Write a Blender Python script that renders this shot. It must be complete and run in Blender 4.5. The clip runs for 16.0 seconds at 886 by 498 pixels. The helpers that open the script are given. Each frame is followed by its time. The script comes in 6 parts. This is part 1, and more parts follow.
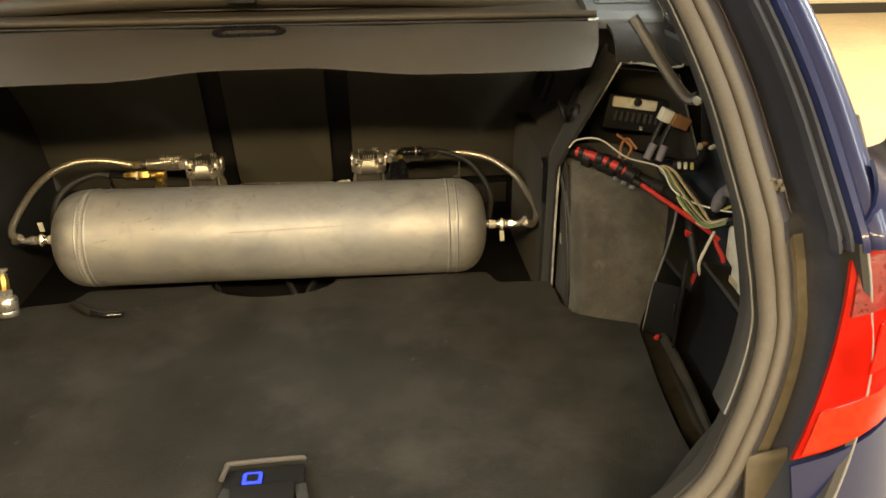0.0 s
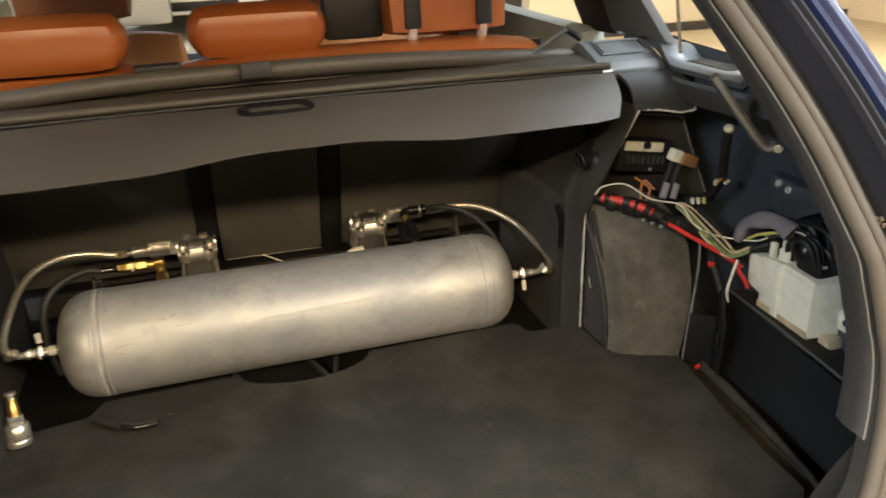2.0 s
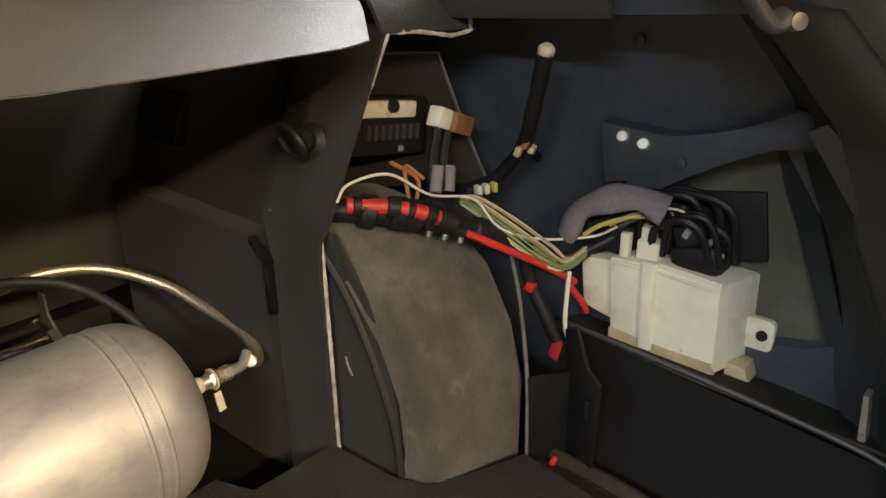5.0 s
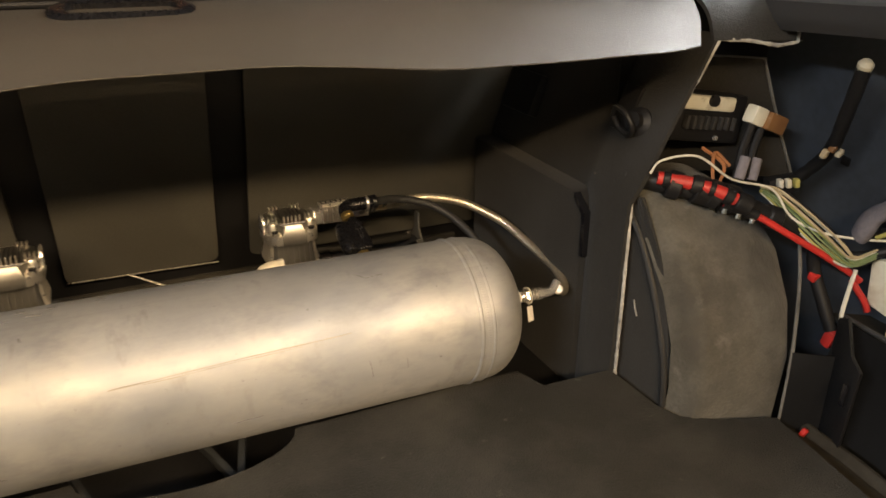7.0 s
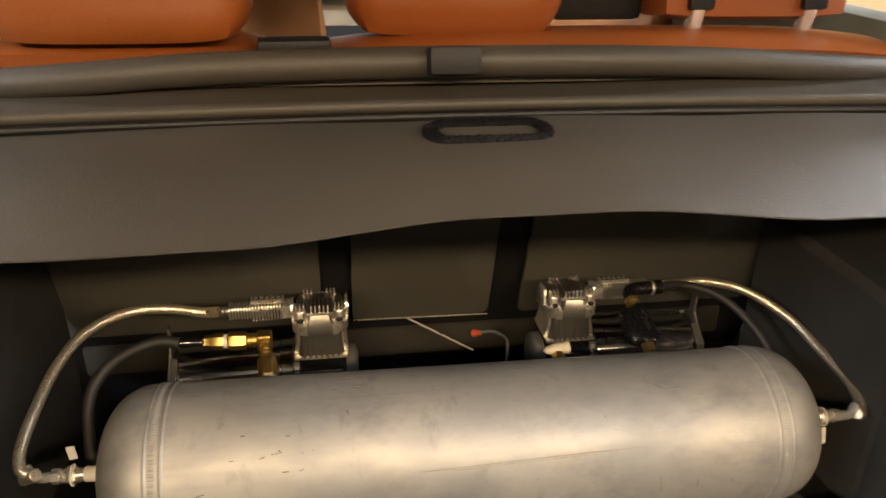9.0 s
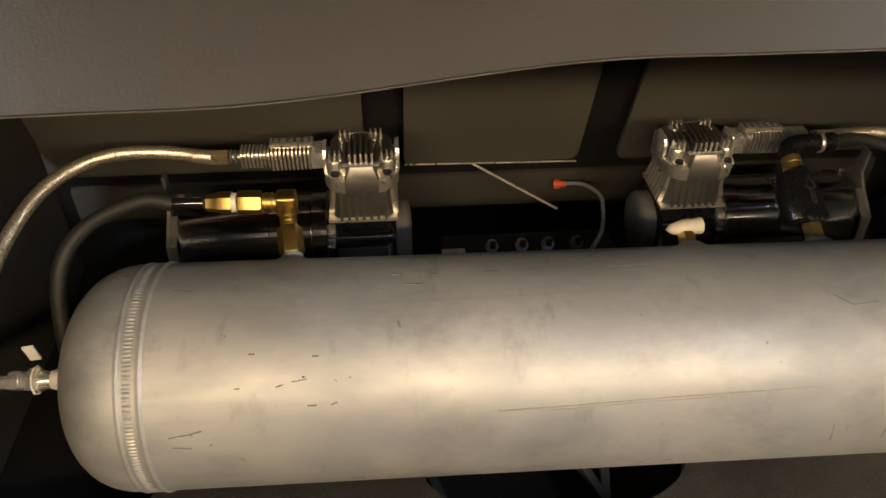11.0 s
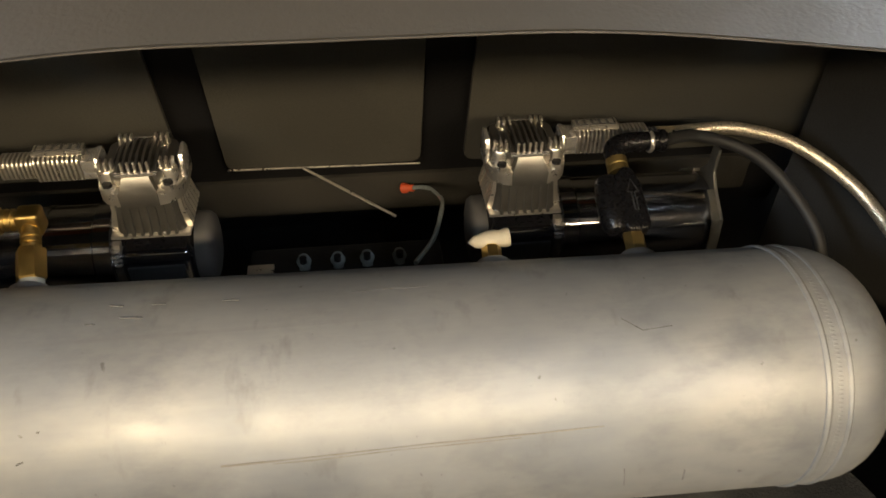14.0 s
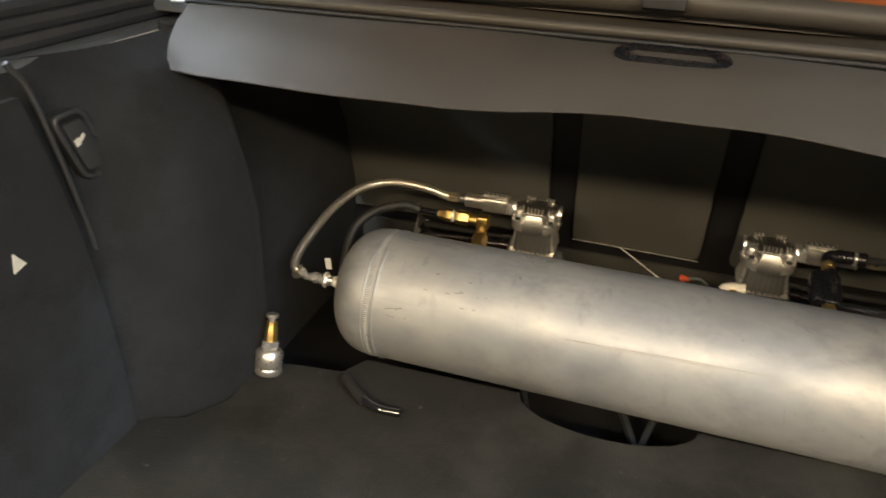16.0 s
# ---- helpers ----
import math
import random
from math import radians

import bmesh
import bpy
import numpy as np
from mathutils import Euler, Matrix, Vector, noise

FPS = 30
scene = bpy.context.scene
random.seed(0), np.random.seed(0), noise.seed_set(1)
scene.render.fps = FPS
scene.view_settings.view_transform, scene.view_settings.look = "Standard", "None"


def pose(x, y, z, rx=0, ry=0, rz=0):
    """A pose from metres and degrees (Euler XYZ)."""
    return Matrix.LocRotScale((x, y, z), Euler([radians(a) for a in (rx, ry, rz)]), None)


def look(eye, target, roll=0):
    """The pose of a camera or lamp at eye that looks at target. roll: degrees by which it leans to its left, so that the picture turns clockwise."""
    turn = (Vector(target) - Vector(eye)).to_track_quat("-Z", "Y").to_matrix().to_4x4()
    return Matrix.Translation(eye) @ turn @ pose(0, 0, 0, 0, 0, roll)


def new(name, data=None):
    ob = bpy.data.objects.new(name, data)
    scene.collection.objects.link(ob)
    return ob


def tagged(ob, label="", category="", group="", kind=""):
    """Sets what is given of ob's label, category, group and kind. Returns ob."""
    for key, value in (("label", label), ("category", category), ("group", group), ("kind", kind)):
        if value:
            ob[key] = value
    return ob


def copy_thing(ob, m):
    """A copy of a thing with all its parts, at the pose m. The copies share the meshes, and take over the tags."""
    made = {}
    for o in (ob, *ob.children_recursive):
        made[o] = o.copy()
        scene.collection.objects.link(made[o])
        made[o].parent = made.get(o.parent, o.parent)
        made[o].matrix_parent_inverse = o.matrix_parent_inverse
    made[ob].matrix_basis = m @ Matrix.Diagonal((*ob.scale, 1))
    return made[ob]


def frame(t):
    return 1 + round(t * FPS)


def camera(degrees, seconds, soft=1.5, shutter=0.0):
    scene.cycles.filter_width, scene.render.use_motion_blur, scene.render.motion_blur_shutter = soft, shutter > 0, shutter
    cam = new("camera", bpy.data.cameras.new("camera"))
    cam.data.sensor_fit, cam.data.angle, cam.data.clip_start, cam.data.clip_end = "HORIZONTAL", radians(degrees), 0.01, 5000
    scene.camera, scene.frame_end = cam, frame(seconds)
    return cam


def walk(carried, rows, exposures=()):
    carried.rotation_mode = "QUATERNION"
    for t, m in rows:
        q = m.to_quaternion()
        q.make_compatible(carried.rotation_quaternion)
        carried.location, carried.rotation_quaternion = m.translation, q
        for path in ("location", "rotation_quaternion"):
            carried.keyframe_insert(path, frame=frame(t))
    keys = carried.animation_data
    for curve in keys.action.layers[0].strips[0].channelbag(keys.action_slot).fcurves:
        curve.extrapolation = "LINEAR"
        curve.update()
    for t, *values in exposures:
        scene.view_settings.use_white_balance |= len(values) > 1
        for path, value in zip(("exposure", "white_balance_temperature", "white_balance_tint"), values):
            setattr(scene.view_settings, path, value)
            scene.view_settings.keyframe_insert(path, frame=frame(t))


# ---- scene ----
cam = camera(61.1, 16.0, 1.6, 0.25)
PATH = [
    (0, (0.19, -1.268, 0.651), (0.364, 0.516, -0.238), -0.2),
    (0.5, (0.178, -1.234, 0.664), (0.379, 0.556, -0.205), -0.2),
    (1, (0.129, -1.228, 0.69), (0.368, 0.569, -0.155), -0.6),
    (1.5, (0.01, -1.218, 0.715), (0.328, 0.578, -0.106), -1.0),
    (2, (-0.104, -1.172, 0.699), (0.45, 0.564, -0.125), -1.6),
    (2.5, (-0.104, -1.057, 0.651), (0.759, 0.547, -0.175), -1.9),
    (3, (-0.062, -0.876, 0.564), (1.076, 0.532, -0.286), -1.7),
    (5.5, (0.098, -0.577, 0.463), (1.514, 0.61, -0.301), -0.3),
    (6, (0.059, -0.587, 0.468), (1.287, 0.795, -0.296), 0.7),
    (6.5, (0.017, -0.626, 0.469), (0.991, 0.937, -0.312), 1.0),
    (7, (-0.028, -0.724, 0.501), (0.746, 0.937, -0.301), 0.4),
    (7.5, (-0.073, -0.8, 0.545), (0.629, 0.893, -0.255), 0.5),
    (8, (-0.119, -0.82, 0.618), (0.499, 0.905, -0.185), 0.7),
    (8.5, (-0.141, -0.737, 0.633), (0.339, 1.027, -0.18), 1.2),
    (9, (-0.138, -0.638, 0.615), (0.165, 1.145, -0.24), 1.2),
    (9.5, (-0.132, -0.565, 0.604), (0.075, 1.193, -0.328), 0.7),
    (10, (-0.134, -0.519, 0.592), (0.039, 1.124, -0.535), 0.8),
    (12.5, (-0.136, -0.268, 0.448), (0.019, 1.211, -0.889), 1.3),
    (13, (-0.073, -0.277, 0.456), (0.099, 1.193, -0.889), 1.3),
    (13.5, (-0.009, -0.294, 0.471), (0.191, 1.186, -0.859), 1.3),
    (14, (0.030, -0.344, 0.495), (0.242, 1.162, -0.804), 1.4),
    (14.5, (0.013, -0.472, 0.516), (0.238, 1.088, -0.716), 1.6),
    (15, (-0.026, -0.666, 0.561), (0.116, 1.010, -0.521), 2.1),
    (15.5, (-0.015, -0.806, 0.598), (-0.176, 0.925, -0.391), 2.1),
    (16, (0.006, -0.823, 0.597), (-0.495, 0.883, -0.318), 2.4),
]
walk(cam, [(t, look(eye, target, roll)) for t, eye, target, roll in PATH], [(0, 0.0, 9000, 8), (0.5, 0.0, 8700, 8), (1.5, 0.05, 7200, 10), (2.5, 0.1, 7300, 12), (3, 0.15, 7600, 14), (5.5, 0.2, 8000, 15), (6, 0.2, 8300, 16), (7, 0.25, 8200, 16), (9, 0.0, 7900, 16), (10, -0.02, 7700, 15), (12.5, -0.05, 7300, 13), (13, 0.0, 7200, 12), (14, 0.05, 6900, 10), (15, 0.12, 6700, 9), (16, 0.1, 6700, 10)])

# ---------- world and lights ----------
world = bpy.data.worlds.new("garage_air")
world.use_nodes = True
scene.world = world
bg = world.node_tree.nodes["Background"]
bg.inputs[0].default_value = (0.75, 0.80, 0.9, 1)
bg.inputs[1].default_value = 0.05


def area_lamp(name, eye, target, sx, sy, watts, color):
    d = bpy.data.lights.new(name, "AREA")
    d.shape, d.size, d.size_y, d.energy, d.color = "RECTANGLE", sx, sy, watts, color
    ob = new(name, d)
    ob.matrix_basis = look(eye, target)
    return ob


WARM = (1.0, 0.80, 0.53)
COOL = (0.72, 0.85, 1.0)
# ceiling tubes: the cool ones beside the car run along it, the others across
for lx, ly, w, col in ((-2.8, 0.6, 130, COOL), (3.0, 0.3, 220, COOL), (4.6, 3.6, 170, WARM), (-0.6, 4.6, 80, WARM), (1.6, 4.6, 60, WARM), (-1.0, 8.6, 140, COOL), (-1.05, -2.95, 138, WARM), (1.05, -2.95, 144, WARM), (3.2, -2.95, 70, WARM)):
    area_lamp("ceiling_light", (lx, ly, 1.90), (lx, ly, 0), 1.5, 0.28, w, col)
for lx, ly, w, col in ((1.55, -1.5, 60, COOL), (-2.5, -1.9, 180, COOL), (2.9, -1.9, 95, COOL)):
    area_lamp("ceiling_light", (lx, ly, 1.90), (lx, ly, 0), 0.32, 1.7, w, col)

# ---------- materials ----------


def mat(name, color, rough=0.6, metal=0.0, scale=40.0, vary=0.25, bump=0.1, fine=6.0, detail=4.0, spread=0.1, sheen=0.0, coat=0.0, rnd=0.0, spec=0.5, patch=None, stretch=(1, 1, 1), bumpd=0.002):
    """A surface with colour and gloss that vary at two scales and a fine relief."""
    m = bpy.data.materials.new(name)
    m.use_nodes = True
    nt = m.node_tree
    p = nt.nodes["Principled BSDF"]
    co = nt.nodes.new("ShaderNodeTexCoord")
    mp = nt.nodes.new("ShaderNodeMapping")
    mp.inputs["Scale"].default_value = stretch
    nt.links.new(co.outputs["Object"], mp.inputs["Vector"])

    def noise_node(s, d=4.0):
        n = nt.nodes.new("ShaderNodeTexNoise")
        n.inputs["Scale"].default_value = s
        n.inputs["Detail"].default_value = d
        nt.links.new(mp.outputs["Vector"], n.inputs["Vector"])
        return n

    big, small = noise_node(fine, 3.0), noise_node(scale, detail)
    mix = nt.nodes.new("ShaderNodeMix")
    mix.data_type = "RGBA"
    mix.blend_type = "MIX"
    mix.inputs["A"].default_value = (*[c * (1 - vary) for c in color], 1)
    mix.inputs["B"].default_value = (*[min(1, c * (1 + vary)) for c in color], 1)
    add = nt.nodes.new("ShaderNodeMath")
    add.operation = "MULTIPLY_ADD"
    add.inputs[1].default_value = 0.6
    nt.links.new(big.outputs["Fac"], add.inputs[0])
    mul = nt.nodes.new("ShaderNodeMath")
    mul.operation = "MULTIPLY"
    mul.inputs[1].default_value = 0.4
    nt.links.new(small.outputs["Fac"], mul.inputs[0])
    nt.links.new(mul.outputs[0], add.inputs[2])
    ramp = nt.nodes.new("ShaderNodeMapRange")
    ramp.inputs["From Min"].default_value = 0.3
    ramp.inputs["From Max"].default_value = 0.7
    nt.links.new(add.outputs[0], ramp.inputs["Value"])
    fac = ramp.outputs["Result"]
    if rnd:
        info = nt.nodes.new("ShaderNodeObjectInfo")
        am = nt.nodes.new("ShaderNodeMath")
        am.operation = "MULTIPLY_ADD"
        am.inputs[1].default_value = rnd
        nt.links.new(info.outputs["Random"], am.inputs[0])
        nt.links.new(fac, am.inputs[2])
        fac = am.outputs[0]
    nt.links.new(fac, mix.inputs["Factor"])
    out = mix.outputs["Result"]
    for colour, size, low, high, amount in patch or ():
        pn = noise_node(size, 6.0)
        pn.inputs["Roughness"].default_value = 0.65
        pr = nt.nodes.new("ShaderNodeMapRange")
        pr.inputs["From Min"].default_value, pr.inputs["From Max"].default_value, pr.inputs["To Max"].default_value = low, high, amount
        nt.links.new(pn.outputs["Fac"], pr.inputs["Value"])
        pm = nt.nodes.new("ShaderNodeMix")
        pm.data_type = "RGBA"
        pm.inputs["B"].default_value = (*colour, 1)
        nt.links.new(pr.outputs["Result"], pm.inputs["Factor"])
        nt.links.new(out, pm.inputs["A"])
        out = pm.outputs["Result"]
    nt.links.new(out, p.inputs["Base Color"])
    rr = nt.nodes.new("ShaderNodeMapRange")
    rr.inputs["To Min"].default_value = max(0.02, rough - spread)
    rr.inputs["To Max"].default_value = min(1.0, rough + spread)
    nt.links.new(small.outputs["Fac"], rr.inputs["Value"])
    nt.links.new(rr.outputs["Result"], p.inputs["Roughness"])
    p.inputs["Metallic"].default_value = metal
    p.inputs["Sheen Weight"].default_value = sheen
    p.inputs["Coat Weight"].default_value = coat
    p.inputs["Specular IOR Level"].default_value = spec
    if bump:
        b = nt.nodes.new("ShaderNodeBump")
        b.inputs["Strength"].default_value = bump
        b.inputs["Distance"].default_value = bumpd
        nt.links.new(small.outputs["Fac"], b.inputs["Height"])
        nt.links.new(b.outputs["Normal"], p.inputs["Normal"])
    return m


def glow(name, color, strength):
    m = bpy.data.materials.new(name)
    m.use_nodes = True
    p = m.node_tree.nodes["Principled BSDF"]
    p.inputs["Base Color"].default_value = (*color, 1)
    p.inputs["Emission Color"].default_value = (*color, 1)
    p.inputs["Emission Strength"].default_value = strength
    return m


def glass(name, color, rough=0.02):
    m = bpy.data.materials.new(name)
    m.use_nodes = True
    p = m.node_tree.nodes["Principled BSDF"]
    p.inputs["Base Color"].default_value = (*color, 1)
    p.inputs["Transmission Weight"].default_value = 1.0
    p.inputs["Roughness"].default_value = rough
    p.inputs["IOR"].default_value = 1.45
    return m


M_CARPET = mat("charcoal_carpet", (0.020, 0.0193, 0.0175), 0.95, scale=420, vary=0.6, bump=0.7, fine=6, sheen=0.03, spec=0.15, bumpd=0.003, patch=[((0.054, 0.052, 0.046), 5.0, 0.48, 0.72, 0.75), ((0.013, 0.013, 0.012), 9.0, 0.52, 0.75, 0.6), ((0.12, 0.115, 0.10), 60.0, 0.66, 0.72, 0.35)])
M_TRIM = mat("black_felt_trim", (0.025, 0.0247, 0.0238), 0.9, scale=500, vary=0.45, bump=0.4, fine=5, sheen=0.08, spec=0.2, patch=[((0.035, 0.035, 0.036), 7.0, 0.52, 0.72, 0.6)])
M_LEFTFELT = mat("blue_black_felt", (0.0165, 0.0175, 0.0195), 0.9, scale=420, vary=0.4, bump=0.4, fine=6, sheen=0.04, spec=0.2, patch=[((0.027, 0.029, 0.033), 9.0, 0.50, 0.70, 0.7), ((0.010, 0.010, 0.011), 15.0, 0.52, 0.70, 0.7)])
M_PLAST = mat("dark_grey_plastic", (0.035, 0.036, 0.038), 0.5, scale=700, vary=0.2, bump=0.25, fine=4, bumpd=0.0008)
M_BLACK = mat("black_plastic", (0.011, 0.011, 0.012), 0.5, scale=300, vary=0.3, bump=0.15, spec=0.3)
M_TRIMGREY = mat("satin_dark_grey_plastic", (0.042, 0.044, 0.048), 0.45, scale=600, vary=0.2, bump=0.15, fine=6, bumpd=0.0006)
M_GLOSSBLK = mat("gloss_black_paint", (0.010, 0.010, 0.012), 0.06, scale=200, vary=0.2, bump=0.01, coat=1.0, spread=0.02, spec=1.0)
M_MOTOR = mat("black_chrome_motor_can", (0.42, 0.42, 0.45), 0.13, metal=1.0, scale=200, vary=0.15, bump=0.0, spread=0.02)
# the can was turned on a lathe: its gloss spreads along its length
turned = M_MOTOR.node_tree.nodes.new("ShaderNodeTangent")
turned.direction_type, turned.axis = "RADIAL", "X"
M_MOTOR.node_tree.links.new(turned.outputs["Tangent"], M_MOTOR.node_tree.nodes["Principled BSDF"].inputs["Tangent"])
M_MOTOR.node_tree.nodes["Principled BSDF"].inputs["Anisotropic"].default_value = 0.95
M_MOTOR.node_tree.nodes["Principled BSDF"].inputs["Anisotropic Rotation"].default_value = 0.25
M_VALVE = mat("semi_gloss_black_plastic", (0.006, 0.006, 0.007), 0.28, scale=300, vary=0.3, bump=0.1, spec=0.35)
M_ARCH = mat("grey_felt_lining", (0.082, 0.077, 0.063), 0.95, scale=260, vary=0.4, bump=0.5, fine=9, sheen=0.1, bumpd=0.003, patch=[((0.15, 0.142, 0.125), 4.0, 0.50, 0.66, 0.6), ((0.040, 0.036, 0.028), 6.0, 0.44, 0.60, 0.8), ((0.045, 0.042, 0.036), 14.0, 0.50, 0.66, 0.8), ((0.15, 0.14, 0.12), 26.0, 0.60, 0.72, 0.6)])
M_SEATBACK = mat("dark_grey_seatback_carpet", (0.058, 0.056, 0.047), 0.95, scale=500, vary=0.25, bump=0.3, fine=4)
M_COVER = mat("dark_brown_grey_vinyl", (0.045, 0.038, 0.029), 0.52, spec=0.45, scale=600, vary=0.18, bump=0.3, fine=5, bumpd=0.0008, patch=[((0.050, 0.041, 0.032), 7.0, 0.48, 0.70, 0.5), ((0.15, 0.13, 0.105), 90.0, 0.71, 0.75, 0.5)])


def tank_alloy():
    """Mill-finish aluminium: cloudy gloss, long faint scratches, dull stains and dark specks."""
    m = bpy.data.materials.new("mill_finish_aluminium")
    m.use_nodes = True
    nt = m.node_tree
    p = nt.nodes["Principled BSDF"]
    co = nt.nodes.new("ShaderNodeTexCoord")

    def cloud(scale, stretch, low, high, detail=5.0, rough=0.55, lo=0.0, hi=1.0):
        mp = nt.nodes.new("ShaderNodeMapping")
        mp.inputs["Scale"].default_value = stretch
        nt.links.new(co.outputs["Object"], mp.inputs["Vector"])
        n = nt.nodes.new("ShaderNodeTexNoise")
        n.inputs["Scale"].default_value, n.inputs["Detail"].default_value, n.inputs["Roughness"].default_value = scale, detail, rough
        nt.links.new(mp.outputs["Vector"], n.inputs["Vector"])
        r = nt.nodes.new("ShaderNodeMapRange")
        for key, value in (("From Min", low), ("From Max", high), ("To Min", lo), ("To Max", hi)):
            r.inputs[key].default_value = value
        nt.links.new(n.outputs["Fac"], r.inputs["Value"])
        return r.outputs["Result"]

    def blend(fac, under, over):
        x = nt.nodes.new("ShaderNodeMix")
        x.data_type = "RGBA"
        nt.links.new(fac, x.inputs["Factor"])
        if isinstance(under, tuple):
            x.inputs["A"].default_value = (*under, 1)
        else:
            nt.links.new(under, x.inputs["A"])
        x.inputs["B"].default_value = (*over, 1)
        return x.outputs["Result"]

    c = blend(cloud(7.0, (1.0, 1.6, 1.6), 0.36, 0.66), (0.31, 0.322, 0.336), (0.455, 0.45, 0.43))
    c = blend(cloud(16.0, (0.8, 1.4, 1.4), 0.50, 0.72, 6.0, 0.65, 0.0, 0.60), c, (0.215, 0.225, 0.245))
    c = blend(cloud(34.0, (1.0, 0.5, 0.5), 0.60, 0.74, 4.0, 0.6, 0.0, 0.5), c, (0.19, 0.186, 0.174))
    c = blend(cloud(110.0, (1.0, 1.0, 1.0), 0.70, 0.75, 3.0, 0.6, 0.0, 0.6), c, (0.13, 0.125, 0.11))
    c = blend(cloud(9.0, (0.12, 14.0, 14.0), 0.62, 0.72, 4.0, 0.6, 0.0, 0.30), c, (0.30, 0.29, 0.28))
    nt.links.new(c, p.inputs["Base Color"])
    gloss = nt.nodes.new("ShaderNodeMath")
    gloss.operation = "ADD"
    nt.links.new(cloud(11.0, (1.0, 1.0, 1.0), 0.34, 0.68, 6.0, 0.6, 0.46, 0.66), gloss.inputs[0])
    nt.links.new(cloud(70.0, (0.3, 3.0, 3.0), 0.3, 0.7, 3.0, 0.5, -0.05, 0.05), gloss.inputs[1])
    nt.links.new(gloss.outputs[0], p.inputs["Roughness"])
    p.inputs["Metallic"].default_value = 0.58
    wave = cloud(5.0, (1.0, 1.5, 1.5), 0.0, 1.0, 2.0, 0.5)
    fine = cloud(220.0, (0.25, 2.0, 2.0), 0.0, 1.0, 3.0, 0.5)
    b1 = nt.nodes.new("ShaderNodeBump")
    b1.inputs["Strength"].default_value, b1.inputs["Distance"].default_value = 0.35, 0.012
    nt.links.new(wave, b1.inputs["Height"])
    b2 = nt.nodes.new("ShaderNodeBump")
    b2.inputs["Strength"].default_value, b2.inputs["Distance"].default_value = 0.10, 0.0006
    nt.links.new(fine, b2.inputs["Height"])
    nt.links.new(b1.outputs["Normal"], b2.inputs["Normal"])
    nt.links.new(b2.outputs["Normal"], p.inputs["Normal"])
    return m


M_ALU = tank_alloy()
# cast aluminium with the cover flap's dark reflection put into its colour
M_ALUSHADE = mat("shade_toned_cast_aluminium", (0.30, 0.29, 0.27), 0.34, metal=0.92, scale=160, vary=0.12, bump=0.03, fine=20)
M_PALEBRASS = mat("pale_brass", (0.86, 0.72, 0.46), 0.28, metal=0.9, scale=120, vary=0.1, bump=0.04)
M_OLDBRASS = mat("dull_brass", (0.36, 0.26, 0.10), 0.40, metal=0.9, scale=120, vary=0.25, bump=0.08)
M_TAPE = mat("yellowed_thread_tape", (0.52, 0.46, 0.34), 0.6, scale=160, vary=0.2, bump=0.4, fine=40)
M_CASTBLK = mat("satin_black_casting", (0.060, 0.066, 0.072), 0.42, metal=0.5, scale=200, vary=0.25, bump=0.1)
M_BRACKET = mat("greyed_zinc_bracket", (0.15, 0.145, 0.13), 0.42, metal=0.7, scale=150, vary=0.25, bump=0.08)
M_ALU2 = mat("cast_aluminium", (0.76, 0.72, 0.65), 0.30, metal=0.86, scale=160, vary=0.08, bump=0.02, fine=20)
M_CHROME = mat("chrome", (0.78, 0.76, 0.73), 0.20, metal=0.78, scale=100, vary=0.06, bump=0.01)
M_BRASS = mat("brass", (0.62, 0.44, 0.16), 0.38, metal=1.0, scale=120, vary=0.15, bump=0.06)
M_BRAID = mat("steel_braid", (0.74, 0.66, 0.52), 0.30, metal=0.85, scale=900, vary=0.35, bump=0.35, fine=300, bumpd=0.0015)
M_BRAIDCORE = mat("dark_hose_core", (0.10, 0.085, 0.06), 0.5, metal=0.4, scale=300, vary=0.3, bump=0.2)
M_RUBBER = mat("black_rubber", (0.016, 0.016, 0.016), 0.6, scale=150, vary=0.3, bump=0.15)
M_SEAL = mat("taupe_rubber_seal", (0.085, 0.076, 0.066), 0.78, scale=300, vary=0.2, bump=0.25, fine=12)
M_BLUE = mat("dark_blue_car_paint", (0.008, 0.013, 0.058), 0.42, metal=0.15, scale=900, vary=0.1, bump=0.0, coat=0.30, spec=0.35)
M_CAPGREY = mat("blue_grey_cap_plastic", (0.095, 0.103, 0.110), 0.5, scale=700, vary=0.15, bump=0.2, fine=5, bumpd=0.0008)
M_FLANGE = mat("dusty_navy_paint", (0.036, 0.035, 0.046), 0.55, scale=120, vary=0.25, bump=0.08, fine=9, patch=[((0.16, 0.14, 0.11), 18.0, 0.60, 0.74, 0.4)])
M_DARKPAINT = mat("dark_blue_black_body", (0.024, 0.026, 0.036), 0.6, scale=200, vary=0.3, bump=0.05, spec=0.2)
# pale grey for the drawn trim highlight and for the lamp's grime line
M_LINE = mat("trim_glint_and_grime", (0.17, 0.17, 0.17), 0.7, scale=200, vary=0.3, bump=0.05)
M_PILLAR = mat("grey_pillar_fabric", (0.085, 0.085, 0.085), 0.85, scale=400, vary=0.15, bump=0.2)
M_DUST = mat("dusty_body_paint", (0.088, 0.077, 0.058), 0.7, scale=80, vary=0.4, bump=0.1, fine=14)
M_LEATHER = mat("tan_leather", (0.24, 0.062, 0.014), 0.34, scale=350, vary=0.12, bump=0.12, fine=7, spread=0.03, bumpd=0.0012)
M_LEATHER2 = mat("light_tan_leather", (0.46, 0.17, 0.045), 0.45, scale=350, vary=0.2, bump=0.3, fine=7, bumpd=0.0012)
